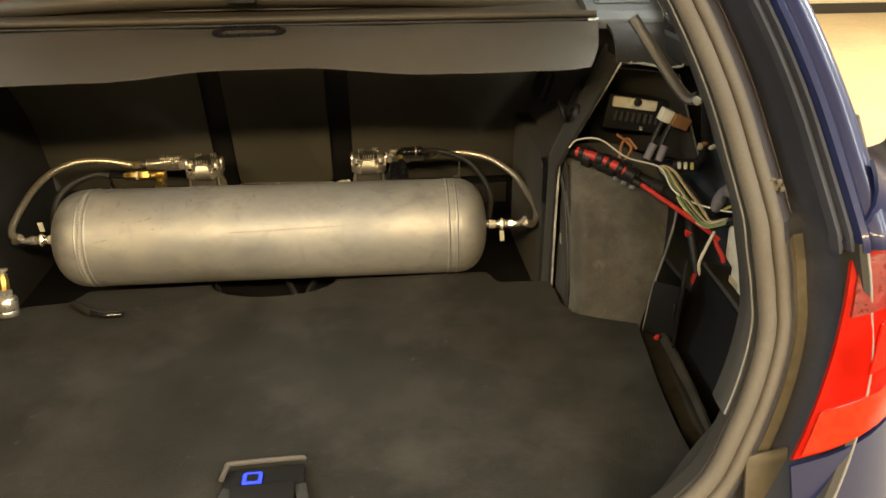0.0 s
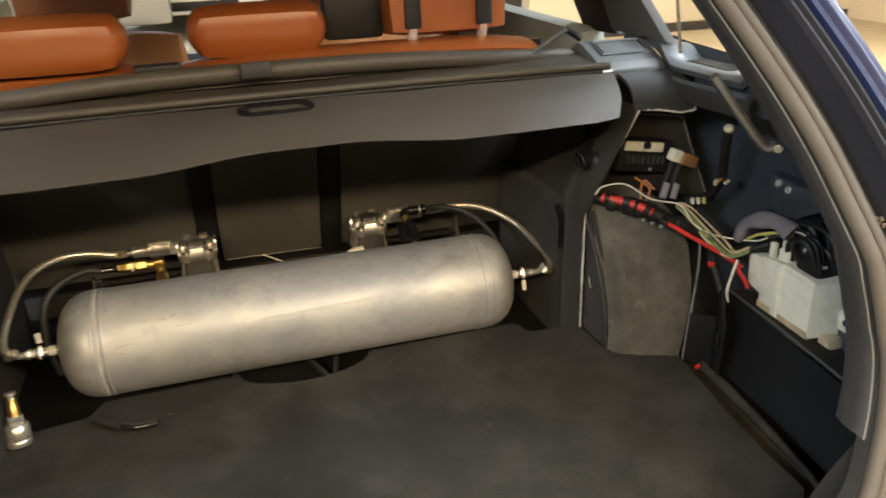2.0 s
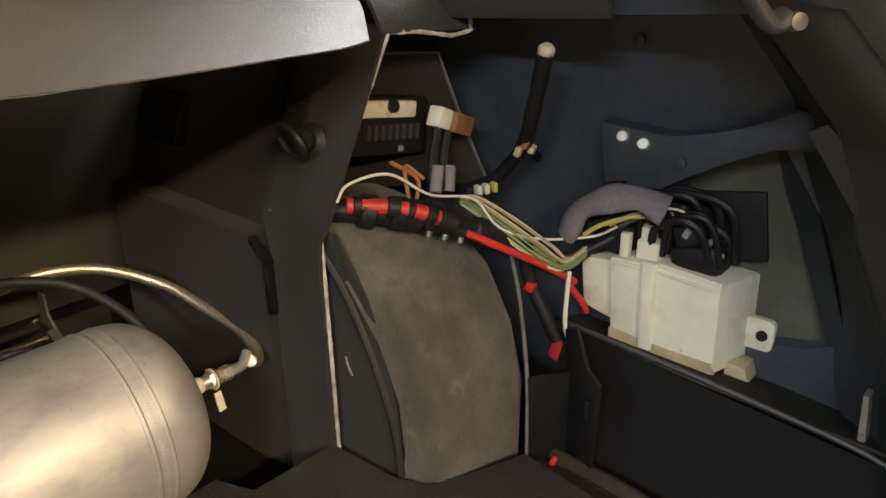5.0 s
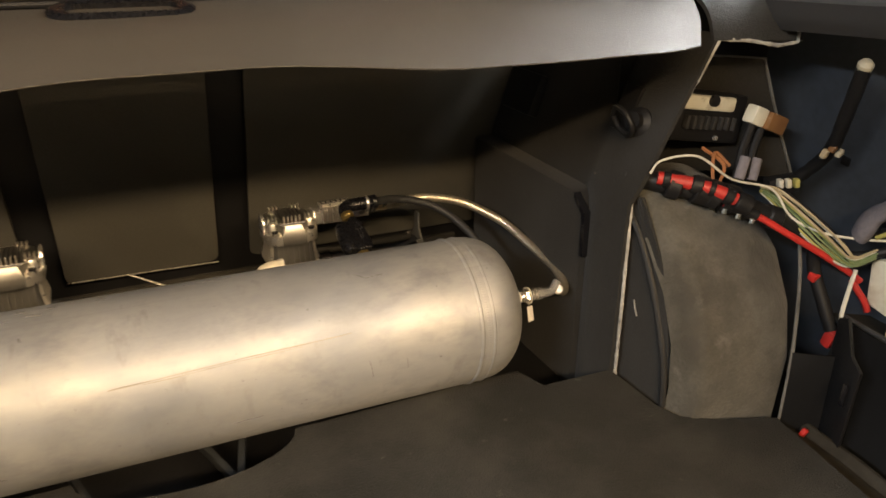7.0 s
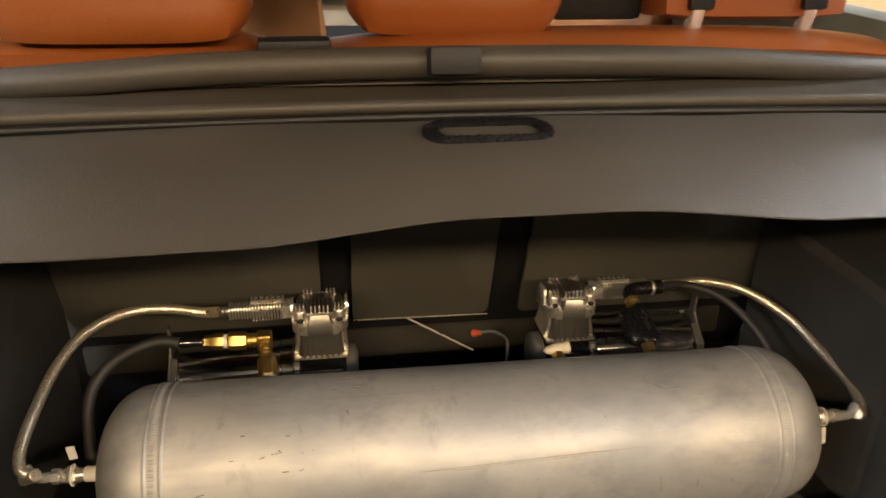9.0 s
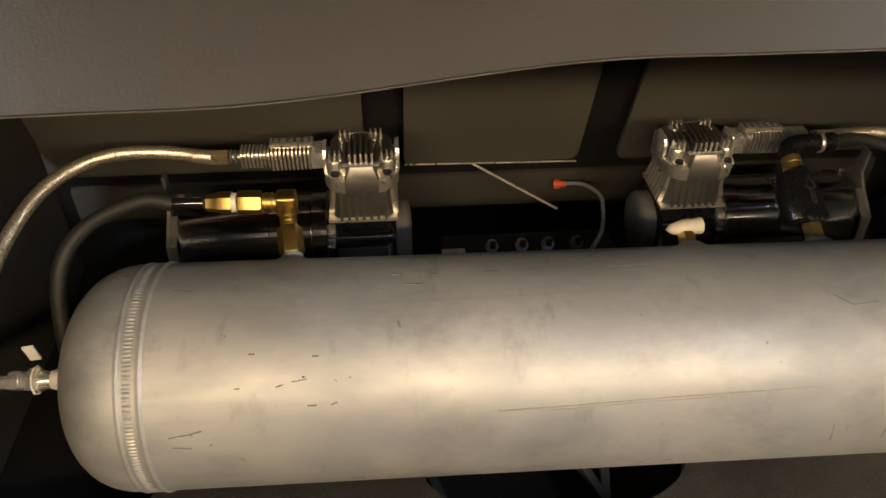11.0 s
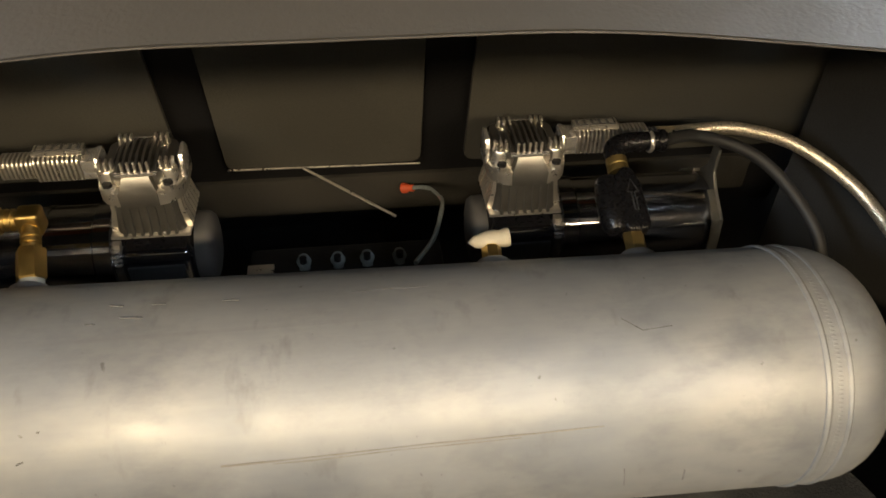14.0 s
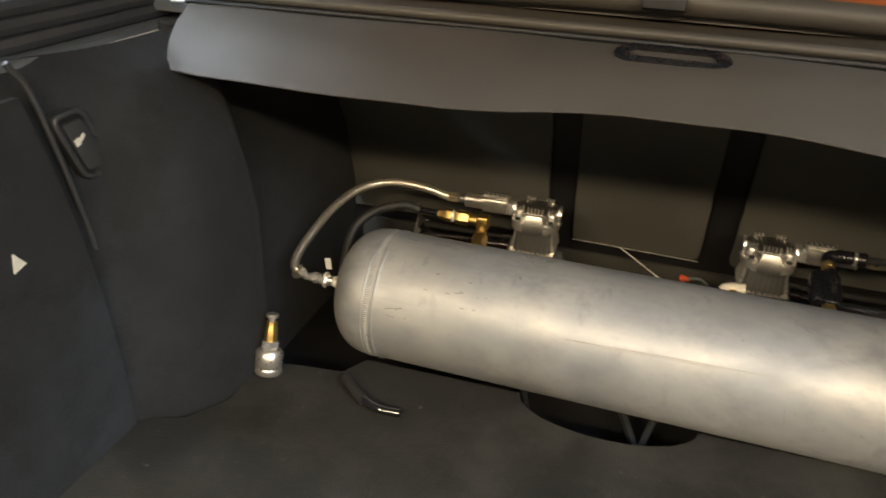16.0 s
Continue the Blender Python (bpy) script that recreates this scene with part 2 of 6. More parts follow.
M_WHITE = mat("yellowed_white_plastic", (0.68, 0.67, 0.57), 0.45, scale=50, vary=0.10, bump=0.05, fine=12, patch=[((0.36, 0.28, 0.16), 16.0, 0.52, 0.72, 0.5), ((0.25, 0.20, 0.12), 60.0, 0.62, 0.70, 0.5)])
M_TAG = mat("white_paper_tag", (0.72, 0.70, 0.66), 0.6, scale=80, vary=0.12, bump=0.05)
M_DIRTY = mat("dirt_browned_plastic", (0.42, 0.34, 0.22), 0.6, scale=60, vary=0.3, bump=0.1, fine=20)
M_RED = mat("red_cable_sleeve", (0.50, 0.030, 0.026), 0.5, scale=120, vary=0.35, bump=0.2, patch=[((0.16, 0.03, 0.028), 45.0, 0.55, 0.70, 0.6)])
M_YEL = mat("yellow_green_wire", (0.42, 0.38, 0.12), 0.5, scale=120, vary=0.3, bump=0.1)
M_GRN = mat("olive_green_wire", (0.16, 0.22, 0.10), 0.5, scale=120, vary=0.3, bump=0.1)
M_WIREW = mat("off_white_wire", (0.62, 0.60, 0.52), 0.5, scale=120, vary=0.2, bump=0.1)
M_COPPER = mat("brown_wire", (0.35, 0.14, 0.06), 0.5, scale=120, vary=0.2, bump=0.1)
M_CAP = mat("dark_grey_rubber", (0.07, 0.068, 0.066), 0.7, scale=120, vary=0.2, bump=0.1)
M_GREYTAPE = mat("grey_foam", (0.16, 0.15, 0.17), 0.9, scale=200, vary=0.3, bump=0.4)
M_AMBER = mat("amber_relay", (0.20, 0.10, 0.045), 0.25, scale=60, vary=0.3, bump=0.05)
M_POCKET = mat("dark_brown_black_felt", (0.022, 0.020, 0.017), 0.9, scale=300, vary=0.4, bump=0.3, fine=8, spec=0.2)
M_RIM = mat("worn_grey_rim", (0.10, 0.098, 0.09), 0.7, scale=200, vary=0.4, bump=0.1, fine=40)
# dark lining whose colour also holds the shade low in the side pocket
M_PIT = mat("shaded_black_lining", (0.006, 0.0065, 0.0075), 0.7, scale=120, vary=0.4, bump=0.15, fine=7, spec=0.15)
M_RAIL = mat("dusty_brown_rail", (0.030, 0.027, 0.022), 0.85, scale=90, vary=0.5, bump=0.2, fine=12, spec=0.2)
M_EDGE = mat("raw_white_fabric_edge", (0.38, 0.37, 0.34), 0.95, scale=160, vary=0.5, bump=0.8, fine=60)
M_LAMP = mat("red_lamp_lens", (0.34, 0.007, 0.005), 0.16, scale=30, vary=0.3, bump=0.03, coat=0.35, spec=0.35, fine=8)
M_CONC = mat("garage_concrete", (0.47, 0.42, 0.33), 0.85, scale=20, vary=0.18, bump=0.1, fine=1.3)
M_WALL = mat("garage_wall_paint", (0.66, 0.60, 0.50), 0.85, scale=30, vary=0.1, bump=0.08, fine=1.0)
# dark grey trim, its colour raised for the light on its inner face
M_CORNER = mat("lit_grey_corner_trim", (0.072, 0.073, 0.079), 0.6, scale=300, vary=0.2, bump=0.15, fine=6)
M_INNER = mat("dark_navy_inner_body", (0.040, 0.048, 0.060), 0.45, scale=90, vary=0.35, bump=0.08, fine=6)
M_RAW = mat("raw_grey_concrete", (0.20, 0.195, 0.185), 0.9, scale=25, vary=0.25, bump=0.15, fine=1.5)
M_SILVER = mat("silver_car_paint", (0.42, 0.44, 0.45), 0.3, metal=0.6, scale=300, vary=0.1, bump=0.01, coat=1.0)
M_GREYFAB = mat("grey_green_door_trim", (0.30, 0.33, 0.31), 0.7, scale=300, vary=0.15, bump=0.2)
M_GLASS = glass("window_glass", (0.92, 0.95, 0.93))
M_LED = glow("blue_led", (0.004, 0.03, 1.0), 3.5)

# ---------- geometry helpers ----------
UP = Vector((0, 0, 1))


def world_of(ob):
    m = ob.matrix_basis.copy()
    while ob.parent:
        ob = ob.parent
        m = ob.matrix_basis @ m
    return m


def thing(name, place, label, category, group="", kind=""):
    ob = new(name)
    ob.empty_display_size = 0.02
    ob.matrix_basis = Matrix.Translation(place)
    return tagged(ob, label, category, group, kind)


def part(name, bm, material, parent=None, label="", angle=40):
    """Links a bmesh, given in world places, as one mesh object under a thing or a part."""
    if parent:
        bmesh.ops.transform(bm, matrix=world_of(parent).inverted(), verts=bm.verts)
    bmesh.ops.recalc_face_normals(bm, faces=bm.faces)
    me = bpy.data.meshes.new(name)
    bm.to_mesh(me)
    bm.free()
    for p in me.polygons:
        p.use_smooth = True
    me.set_sharp_from_angle(angle=radians(angle))
    me.materials.append(material)
    ob = new(name, me)
    ob.parent = parent
    if label:
        ob["label"] = label
    return ob


def whole(name, bm, material, label, category, group="", kind="", angle=40):
    return tagged(part(name, bm, material, None, "", angle), label, category, group, kind)


def box(c, s, rot=(0, 0, 0), bevel=0.0, seg=2, bm=None):
    b = bmesh.new()
    bmesh.ops.create_cube(b, size=1, matrix=Matrix.Diagonal((*s, 1)))
    if bevel:
        bmesh.ops.bevel(b, geom=b.edges[:], offset=bevel, segments=seg, profile=0.6, affect="EDGES")
    bmesh.ops.transform(b, matrix=pose(*c, *rot), verts=b.verts)
    return join(bm, b)


def join(bm, b):
    if bm is None:
        return b
    me = bpy.data.meshes.new("tmp")
    b.to_mesh(me)
    b.free()
    bm.from_mesh(me)
    bpy.data.meshes.remove(me)
    return bm


def axis_pose(a, b):
    """z axis from a towards b."""
    a, b = Vector(a), Vector(b)
    return Matrix.Translation(a) @ (b - a).to_track_quat("Z", "Y").to_matrix().to_4x4()


def lathe(profile, m, n=28, bm=None, cap=True):
    """Turns (radius, height) points round the z axis of m."""
    b = bmesh.new()
    rings = []
    for r, h in profile:
        if r < 1e-6:
            rings.append([b.verts.new((0, 0, h))])
        else:
            rings.append([b.verts.new((r * math.cos(2 * math.pi * k / n), r * math.sin(2 * math.pi * k / n), h)) for k in range(n)])
    for r0, r1 in zip(rings[:-1], rings[1:]):
        for k in range(n):
            q = [r0[k % len(r0)], r0[(k + 1) % len(r0)], r1[(k + 1) % len(r1)], r1[k % len(r1)]]
            q = list(dict.fromkeys(q))
            if len(q) > 2:
                b.faces.new(q)
    if cap:
        for r in (rings[0], rings[-1]):
            if len(r) > 2:
                b.faces.new(r)
    bmesh.ops.transform(b, matrix=m, verts=b.verts)
    return join(bm, b)


def rod(a, b, r, n=16, bm=None, chamfer=0.0):
    L = (Vector(b) - Vector(a)).length
    c = chamfer
    prof = [(r - c, 0), (r, c), (r, L - c), (r - c, L)] if c else [(r, 0), (r, L)]
    return lathe(prof, axis_pose(a, b), n, bm)


def smooth_line(pts, steps=8):
    """A rounded line through the points."""
    p = [Vector(v) for v in pts]
    p = [p[0] * 2 - p[1]] + p + [p[-1] * 2 - p[-2]]
    out = []
    for i in range(1, len(p) - 2):
        for k in range(steps):
            t = k / steps
            a, b, c, d = p[i - 1], p[i], p[i + 1], p[i + 2]
            out.append(0.5 * ((2 * b) + (c - a) * t + (2 * a - 5 * b + 4 * c - d) * t * t + (3 * b - a - 3 * c + d) * t ** 3))
    out.append(p[-2])
    return out


def tube(pts, r, n=10, bm=None, steps=8, wave=None, flat=1.0):
    """A round line swept through the points; wave(k) scales its radius."""
    line = smooth_line(pts, steps) if steps else [Vector(v) for v in pts]
    b = bmesh.new()
    rings, side = [], None
    for i, p in enumerate(line):
        d = (line[min(i + 1, len(line) - 1)] - line[max(i - 1, 0)]).normalized()
        if side is None:
            side = d.orthogonal().normalized()
        side = (side - d * side.dot(d)).normalized()
        up = d.cross(side)
        rr = r * (wave(i) if wave else 1)
        rings.append([b.verts.new(p + (side * math.cos(2 * math.pi * k / n) + up * math.sin(2 * math.pi * k / n) * flat) * rr) for k in range(n)])
    for r0, r1 in zip(rings[:-1], rings[1:]):
        for k in range(n):
            b.faces.new((r0[k], r0[(k + 1) % n], r1[(k + 1) % n], r1[k]))
    b.faces.new(rings[0])
    b.faces.new(rings[-1])
    return join(bm, b)


def sheet(f, nu, nv, thick=0.0, bm=None):
    """A surface f(u, v) with thickness, u and v from 0 to 1."""
    b = bmesh.new()
    g = [[b.verts.new(f(i / nu, j / nv)) for j in range(nv + 1)] for i in range(nu + 1)]
    for i in range(nu):
        for j in range(nv):
            b.faces.new((g[i][j], g[i + 1][j], g[i + 1][j + 1], g[i][j + 1]))
    if thick:
        bmesh.ops.recalc_face_normals(b, faces=b.faces)
        bmesh.ops.solidify(b, geom=b.faces[:], thickness=thick)
    return join(bm, b)


def prism(outline, lo, hi, axis="z", bevel=0.0, bm=None, seg=2):
    """A flat outline of (a, b) points carried from lo to hi along an axis."""
    def at(a, c, h):
        return {"z": (a, c, h), "y": (a, h, c), "x": (h, a, c)}[axis]
    b = bmesh.new()
    v0 = [b.verts.new(at(a, c, lo)) for a, c in outline]
    v1 = [b.verts.new(at(a, c, hi)) for a, c in outline]
    b.faces.new(v0)
    b.faces.new(v1)
    for k in range(len(outline)):
        j = (k + 1) % len(outline)
        b.faces.new((v0[k], v0[j], v1[j], v1[k]))
    bmesh.ops.recalc_face_normals(b, faces=b.faces)
    if bevel:
        bmesh.ops.bevel(b, geom=b.edges[:], offset=bevel, segments=seg, profile=0.6, affect="EDGES")
    return join(bm, b)


def rounded(w, h, r, n=5, c=(0, 0)):
    out = []
    for sx, sy, a0 in ((1, 1, 0), (-1, 1, 90), (-1, -1, 180), (1, -1, 270)):
        for k in range(n + 1):
            a = radians(a0 + 90 * k / n)
            out.append((c[0] + sx * (w / 2 - r) + r * math.cos(a), c[1] + sy * (h / 2 - r) + r * math.sin(a)))
    return out

# ---------- the garage ----------
G = -0.62
ROOM = dict(x0=-4.6, x1=7.5, y0=-5.0, y1=9.0, z1=1.95)
whole("floor", box((1.45, 3.0, G - 0.05), (12.1, 18.2, 0.1)), M_CONC, "pale warm concrete garage floor", "floor", kind="structure")
whole("ceiling", box((1.45, 3.0, 2.0), (12.1, 18.2, 0.1)), M_RAW, "raw concrete garage ceiling over the car", "ceiling", kind="structure")
whole("wall_north", box((1.45, 12.05, 0.65), (12.1, 0.1, 2.7)), M_WALL, "cream painted garage wall ahead of the car", "wall", kind="structure")
whole("wall_south", box((1.45, -6.05, 0.65), (12.1, 0.1, 2.7)), M_RAW, "raw concrete garage wall behind the car", "wall", kind="structure")
whole("wall_west", box((-4.65, 3.0, 0.65), (0.1, 18.2, 2.7)), M_RAW, "raw concrete garage side wall", "wall", kind="structure")
whole("wall_east", box((7.55, 3.0, 0.65), (0.1, 18.2, 2.7)), M_WALL, "cream painted garage side wall", "wall", kind="structure")
whole("wall_bay", box((5.4, 6.4, 0.65), (4.2, 0.2, 2.7)), M_WALL, "beige wall standing on the garage floor", "wall", kind="structure")
whole("baseboard", box((5.4, 6.29, G + 0.05), (4.2, 0.02, 0.1)), M_PLAST, "grey strip along the foot of the wall", "baseboard", kind="structure")

# ---------- the car's shell ----------
car = thing("estate_car", (0, 0.6, G), "dark blue estate car with its tailgate raised", "car")
KX = [(0.0, 0.012), (0.2, 0.013), (0.36, 0.020), (0.45, 0.040), (0.52, 0.080), (0.555, 0.125), (0.583, 0.175), (0.60, 0.225), (0.60, 0.265), (0.592, 0.315), (0.585, 0.375), (0.574, 0.445), (0.549, 0.525), (0.493, 0.655), (0.43, 0.76), (0.36, 0.80), (0.2, 0.82), (0.0, 0.825)]


def open_y(z):
    """The opening leans ahead, more steeply above the lamps."""
    return -0.75 + 0.52 * z - 0.23 * max(0, z - 0.25) + 0.58 * max(0, z - 0.33)


def ring(side, d, dy, i0=0, i1=None):
    """The opening's outline on one side, d outwards and dy ahead of its plane."""
    line = smooth_line([(x, 0, z) for x, z in KX], 5)
    out = []
    for i, p in enumerate(line):
        a, b = line[max(i - 1, 0)], line[min(i + 1, len(line) - 1)]
        t = (b - a).normalized()
        q = p + Vector((t.z, 0, -t.x)) * d
        out.append(Vector((side * max(q.x, 0), open_y(q.z) + dy, q.z)))
    return out[i0:i1]


PILLAR_LOW = [(0.018, 0.004), (0.026, 0.002), (0.034, 0.020), (0.050, 0.016), (0.058, 0.010), (0.068, -0.020), (0.072, -0.040)]
PILLAR_UP = [(0.018, 0.004), (0.026, 0.010), (0.034, 0.020), (0.038, 0.030), (0.044, 0.018), (0.050, -0.010), (0.053, -0.033)]


def band(side, stations, i0=0, i1=None, upper=None):
    """A strip along the opening; with upper it changes its section above the lamp."""
    rows = [ring(side, d, dy, i0, i1) for d, dy in stations]
    if upper:
        tops = [ring(side, d, dy, i0, i1) for d, dy in upper]
        for r, q in zip(rows, tops):
            for k in range(len(r)):
                f = min(1, max(0, (k + i0 - 44) / 4))
                r[k] = r[k].lerp(q[k], f * f * (3 - 2 * f))
    b = bmesh.new()
    g = [[b.verts.new(p) for p in r] for r in rows]
    for r0, r1 in zip(g[:-1], g[1:]):
        for k in range(len(r0) - 1):
            b.faces.new((r0[k], r0[k + 1], r1[k + 1], r1[k]))
    return b


def sill_lining(side):
    """From the carpet's edge up to the seal at the boot's rear corners."""
    a = ring(side, -0.019, 0.002, 4, 28)
    rows = [a]
    for f in (0.35, 0.7, 1.0):
        row = []
        for k, p in enumerate(a):
            q = Vector((p.x - side * 0.030 * k / 24, p.y + 0.030 + 0.075 * (k / 24) ** 2, FZ + 0.003))
            w = p.lerp(q, f * (1 - (k / (len(a) - 1)) ** 4))
            w.z -= 0.5 * (p.z - FZ) * f * (1 - f)
            row.append(w)
        rows.append(row)
    b = bmesh.new()
    g = [[b.verts.new(p) for p in r] for r in rows]
    for r0, r1 in zip(g[:-1], g[1:]):
        for k in range(len(r0) - 1):
            b.faces.new((r0[k], r0[k + 1], r1[k + 1], r1[k]))
    return b


def shoulder(side, u, v):
    """The body corner between the lamp's upper edge and the pillar."""
    low = Vector((0.652 + 0.205 * u, -0.633 + 0.24 * u ** 2.6, 0.322 + 0.030 * u))
    top = Vector((0.685 + 0.150 * u, -0.600 + 0.25 * u ** 1.5, 0.395 - 0.085 * u ** 0.7))
    p = low.lerp(top, v)
    return Vector((side * (p.x + 0.012 * math.sin(math.pi * v)), p.y - 0.010 * math.sin(math.pi * v), p.z))


FZ = -0.012
for s in (1, -1):
    part("door_seal", tube(ring(s, -0.0095, -0.008), 0.0092, 10, None, 0), M_SEAL, car, "taupe rubber double-lip tailgate seal")
    part("door_seal", tube(ring(s, 0.0085, -0.005), 0.0080, 10, None, 0), M_SEAL, car, "taupe rubber double-lip tailgate seal")
    part("seal_base", band(s, [(-0.02, 0.012), (-0.019, -0.004), (0.019, -0.002), (0.02, 0.012)]), M_RUBBER, car)
    part("inner_trim", band(s, [(-0.019, 0.0), (-0.0215, 0.006), (-0.022, 0.020), (-0.017, 0.040)], 26, 72), M_PLAST, car, "dark grey plastic opening trim")
    # thin pale tube draws the highlight along the trim's edge
    part("trim_edge", tube(ring(s, -0.0210, 0.002, 26, 70), 0.0011, 6, None, 0), M_LINE, car)
    part("pillar_flange", band(s, PILLAR_LOW, 0, 85, PILLAR_UP), M_DARKPAINT, car, "dark blue-black pillar channel")
    part("flange_face", band(s, [(0.019, -0.001), (0.027, 0.004), (0.034, 0.013), (0.037, 0.020)], 46), M_FLANGE, car, "dusty navy flange face")
    part("flange_line", tube(ring(s, 0.0365, 0.016, 46), 0.0014, 6, None, 0), M_FLANGE, car)
    part("upper_trim", band(s, [(-0.018, 0.002), (-0.021, 0.010), (-0.017, 0.045), (0.0, 0.080), (0.022, 0.100)], 54, 84), M_TRIMGREY, car, "dark grey upper pillar trim")
    part("sill_lining", sill_lining(s), M_TRIM, car, "dark felt sill lining")
    part("shoulder", sheet(lambda u, v, s=s: shoulder(s, u, v), 12, 6, 0.004), M_BLUE, car, "glossy dark blue shoulder over the lamp")
    part("pillar_ridge", band(s, [(0.051, -0.030), (0.0545, -0.041), (0.058, -0.041), (0.060, -0.035), (0.063, -0.035), (0.066, -0.043), (0.070, -0.043), (0.072, -0.038)], 44), M_DARKPAINT, car, "dark blue-black pillar ridge")
    part("pillar_skin", band(s, [(0.071, -0.039), (0.075, -0.050), (0.081, -0.052), (0.086, -0.046), (0.092, -0.052), (0.102, -0.053), (0.110, -0.046), (0.116, -0.030), (0.121, 0.0), (0.125, 0.05), (0.128, 0.095)], 44), M_BLUE, car, "glossy dark blue pillar skin")
    part("dusty_flange", band(s, [(0.020, 0.001), (0.028, 0.006), (0.036, 0.014), (0.046, 0.013)], 22, 45), M_DUST, car, "dusty body flange beside the lamp")
    part("lamp_gasket", band(s, [(0.066, -0.020), (0.072, -0.048), (0.078, -0.050), (0.084, -0.040)], 18, 46), M_RUBBER, car)
    part("lamp_grime", tube(ring(s, 0.0795, -0.0495, 22, 46), 0.0016, 6, None, 0), M_LINE, car, "pale line of road grime")
    # tail lamp wraps round the corner

    def lens(u, v, s=s):
        z = 0.132 + 0.186 * v
        d = z - 0.134
        x = 0.591 + 0.668 * d - 1.41 * d * d + (0.25 - 0.3 * d) * u
        y = -0.80 + 0.52 * z + 0.24 * u ** 2.6
        return Vector((s * x, y, z + (0.055 * (1 - v) + 0.03 * v) * u))
    lamp = part("tail_lamp", sheet(lens, 14, 14, 0.006), M_LAMP, car, "glossy red tail lamp lens")

    def lens2(u, v, s=s):
        p = lens(0.20 + 0.6 * u, 0.34 + 0.24 * v + 0.06 * u, s)
        return p + Vector((0, -0.0035, 0))
    part("lamp_reflector", sheet(lens2, 8, 6, 0.002), mat("bright_red_reflector", (0.70, 0.012, 0.01), 0.15, scale=80, vary=0.2, bump=0.1, coat=1.0), lamp, "brighter red reflector block")

    def lens3(u, v, s=s):
        return lens(0.03 + 0.6 * u, 0.66 + 0.28 * v, s) + Vector((0, -0.004, 0))
    part("lamp_cell", sheet(lens3, 8, 6, 0.002), mat("dark_red_lamp_cell", (0.16, 0.006, 0.006), 0.3, scale=140, vary=0.5, bump=0.25, coat=0.4, fine=50, bumpd=0.002), lamp, "dark faceted upper lamp cell")

    def lens4(u, v, s=s):
        return lens(0.02 + 0.7 * u, 0.02 + 0.20 * v, s) + Vector((0, -0.003, 0))
    part("lamp_cell", sheet(lens4, 8, 4, 0.002), mat("orange_red_lamp_cell", (0.42, 0.022, 0.010), 0.22, scale=120, vary=0.35, bump=0.3, coat=0.35), lamp, "orange-red lower lamp cell")

    def quarter(u, v, s=s):
        w = 1 - v
        top = Vector((0.587 + 0.252 * u, -0.735 + 0.24 * u ** 2.6, 0.127 + 0.055 * u))
        return Vector((s * (top.x + 0.045 * math.sin(1.7 * w)), top.y - 0.060 * math.sin(1.7 * w), top.z - 0.50 * w))
    part("bumper_corner", sheet(quarter, 14, 6, 0.004), M_BLUE, car, "glossy dark blue bumper corner")

    def side_skin(u, v, s=s):
        return Vector((s * (0.872 - 0.03 * v * v), -0.34 + 3.5 * u, -0.40 + 0.68 * v))
    part("side_panel", sheet(side_skin, 10, 4, 0.004), M_BLUE, car, "dark blue side panel")
    part("rear_quarter", sheet(lambda u, v, s=s: Vector((s * (0.875 - 0.02 * v), -0.60 + 0.27 * u, -0.40 + 0.58 * v)), 4, 4, 0.004), M_BLUE, car, "dark blue rear quarter")
    part("roof_rail", box((s * 0.62, 1.0, 0.80), (0.07, 2.9, 0.05), (0, 0, 0), 0.015), M_DARKPAINT, car)
    part("window_pillar", prism([(-0.02, 0.475), (0.17, 0.475), (0.235, 0.555), (0.45, 0.80), (0.25, 0.80), (0.10, 0.56)], s * 0.684, s * 0.706, "x", 0.004), M_PILLAR, car, "dark grey pillar trim")
    part("window_pillar", prism([(0.17, 0.465), (0.30, 0.46), (0.38, 0.535), (0.62, 0.80), (0.45, 0.80), (0.235, 0.555)], s * 0.694, s * 0.712, "x", 0.004), M_BLACK, car, "black pillar post")
    part("window_pillar", prism([(-0.30, 0.44), (-0.04, 0.44), (0.06, 0.80), (-0.36, 0.80)], s * 0.700, s * 0.715, "x"), M_GLASS, car, "clear rear quarter glass").visible_shadow = False
    part("window_pillar", prism([(1.15, 0.32), (1.28, 0.32), (1.30, 0.80), (1.17, 0.80)], s * 0.64, s * 0.68, "x", 0.006), M_PLAST, car, "dark grey pillar trim")
    part("door_trim", box((s * 0.69, 1.02, 0.185), (0.07, 1.55, 0.57), (0, 0, 0), 0.03), M_GREYFAB, car, "grey-green door trim panel")
part("roof", sheet(lambda u, v: Vector((-0.62 + 1.24 * u, -0.30 + 2.7 * v, 0.83 + 0.05 * math.sin(math.pi * u))), 8, 8, 0.02), M_DARKPAINT, car, "car roof")
part("roof_header", box((0, -0.17, 0.822), (1.0, 0.18, 0.085), (0, 0, 0), 0.02), M_PLAST, car, "grey roof header lining")
part("tailgate", sheet(lambda u, v: Vector((-0.6 + 1.2 * u, -0.30 - 0.90 * v, 0.90 + 0.58 * v + 0.03 * math.sin(math.pi * u))), 8, 8, 0.04), M_DARKPAINT, car, "raised tailgate over the boot")
part("sill_panel", prism([(-0.745, 0.006), (-0.70, -0.005), (-0.70, -0.30), (-0.77, -0.30), (-0.765, -0.02)], -0.56, 0.56, "x"), M_DARKPAINT, car)
part("underbody", box((0, 0.9, -0.30), (1.5, 3.2, 0.03)), M_DARKPAINT, car)

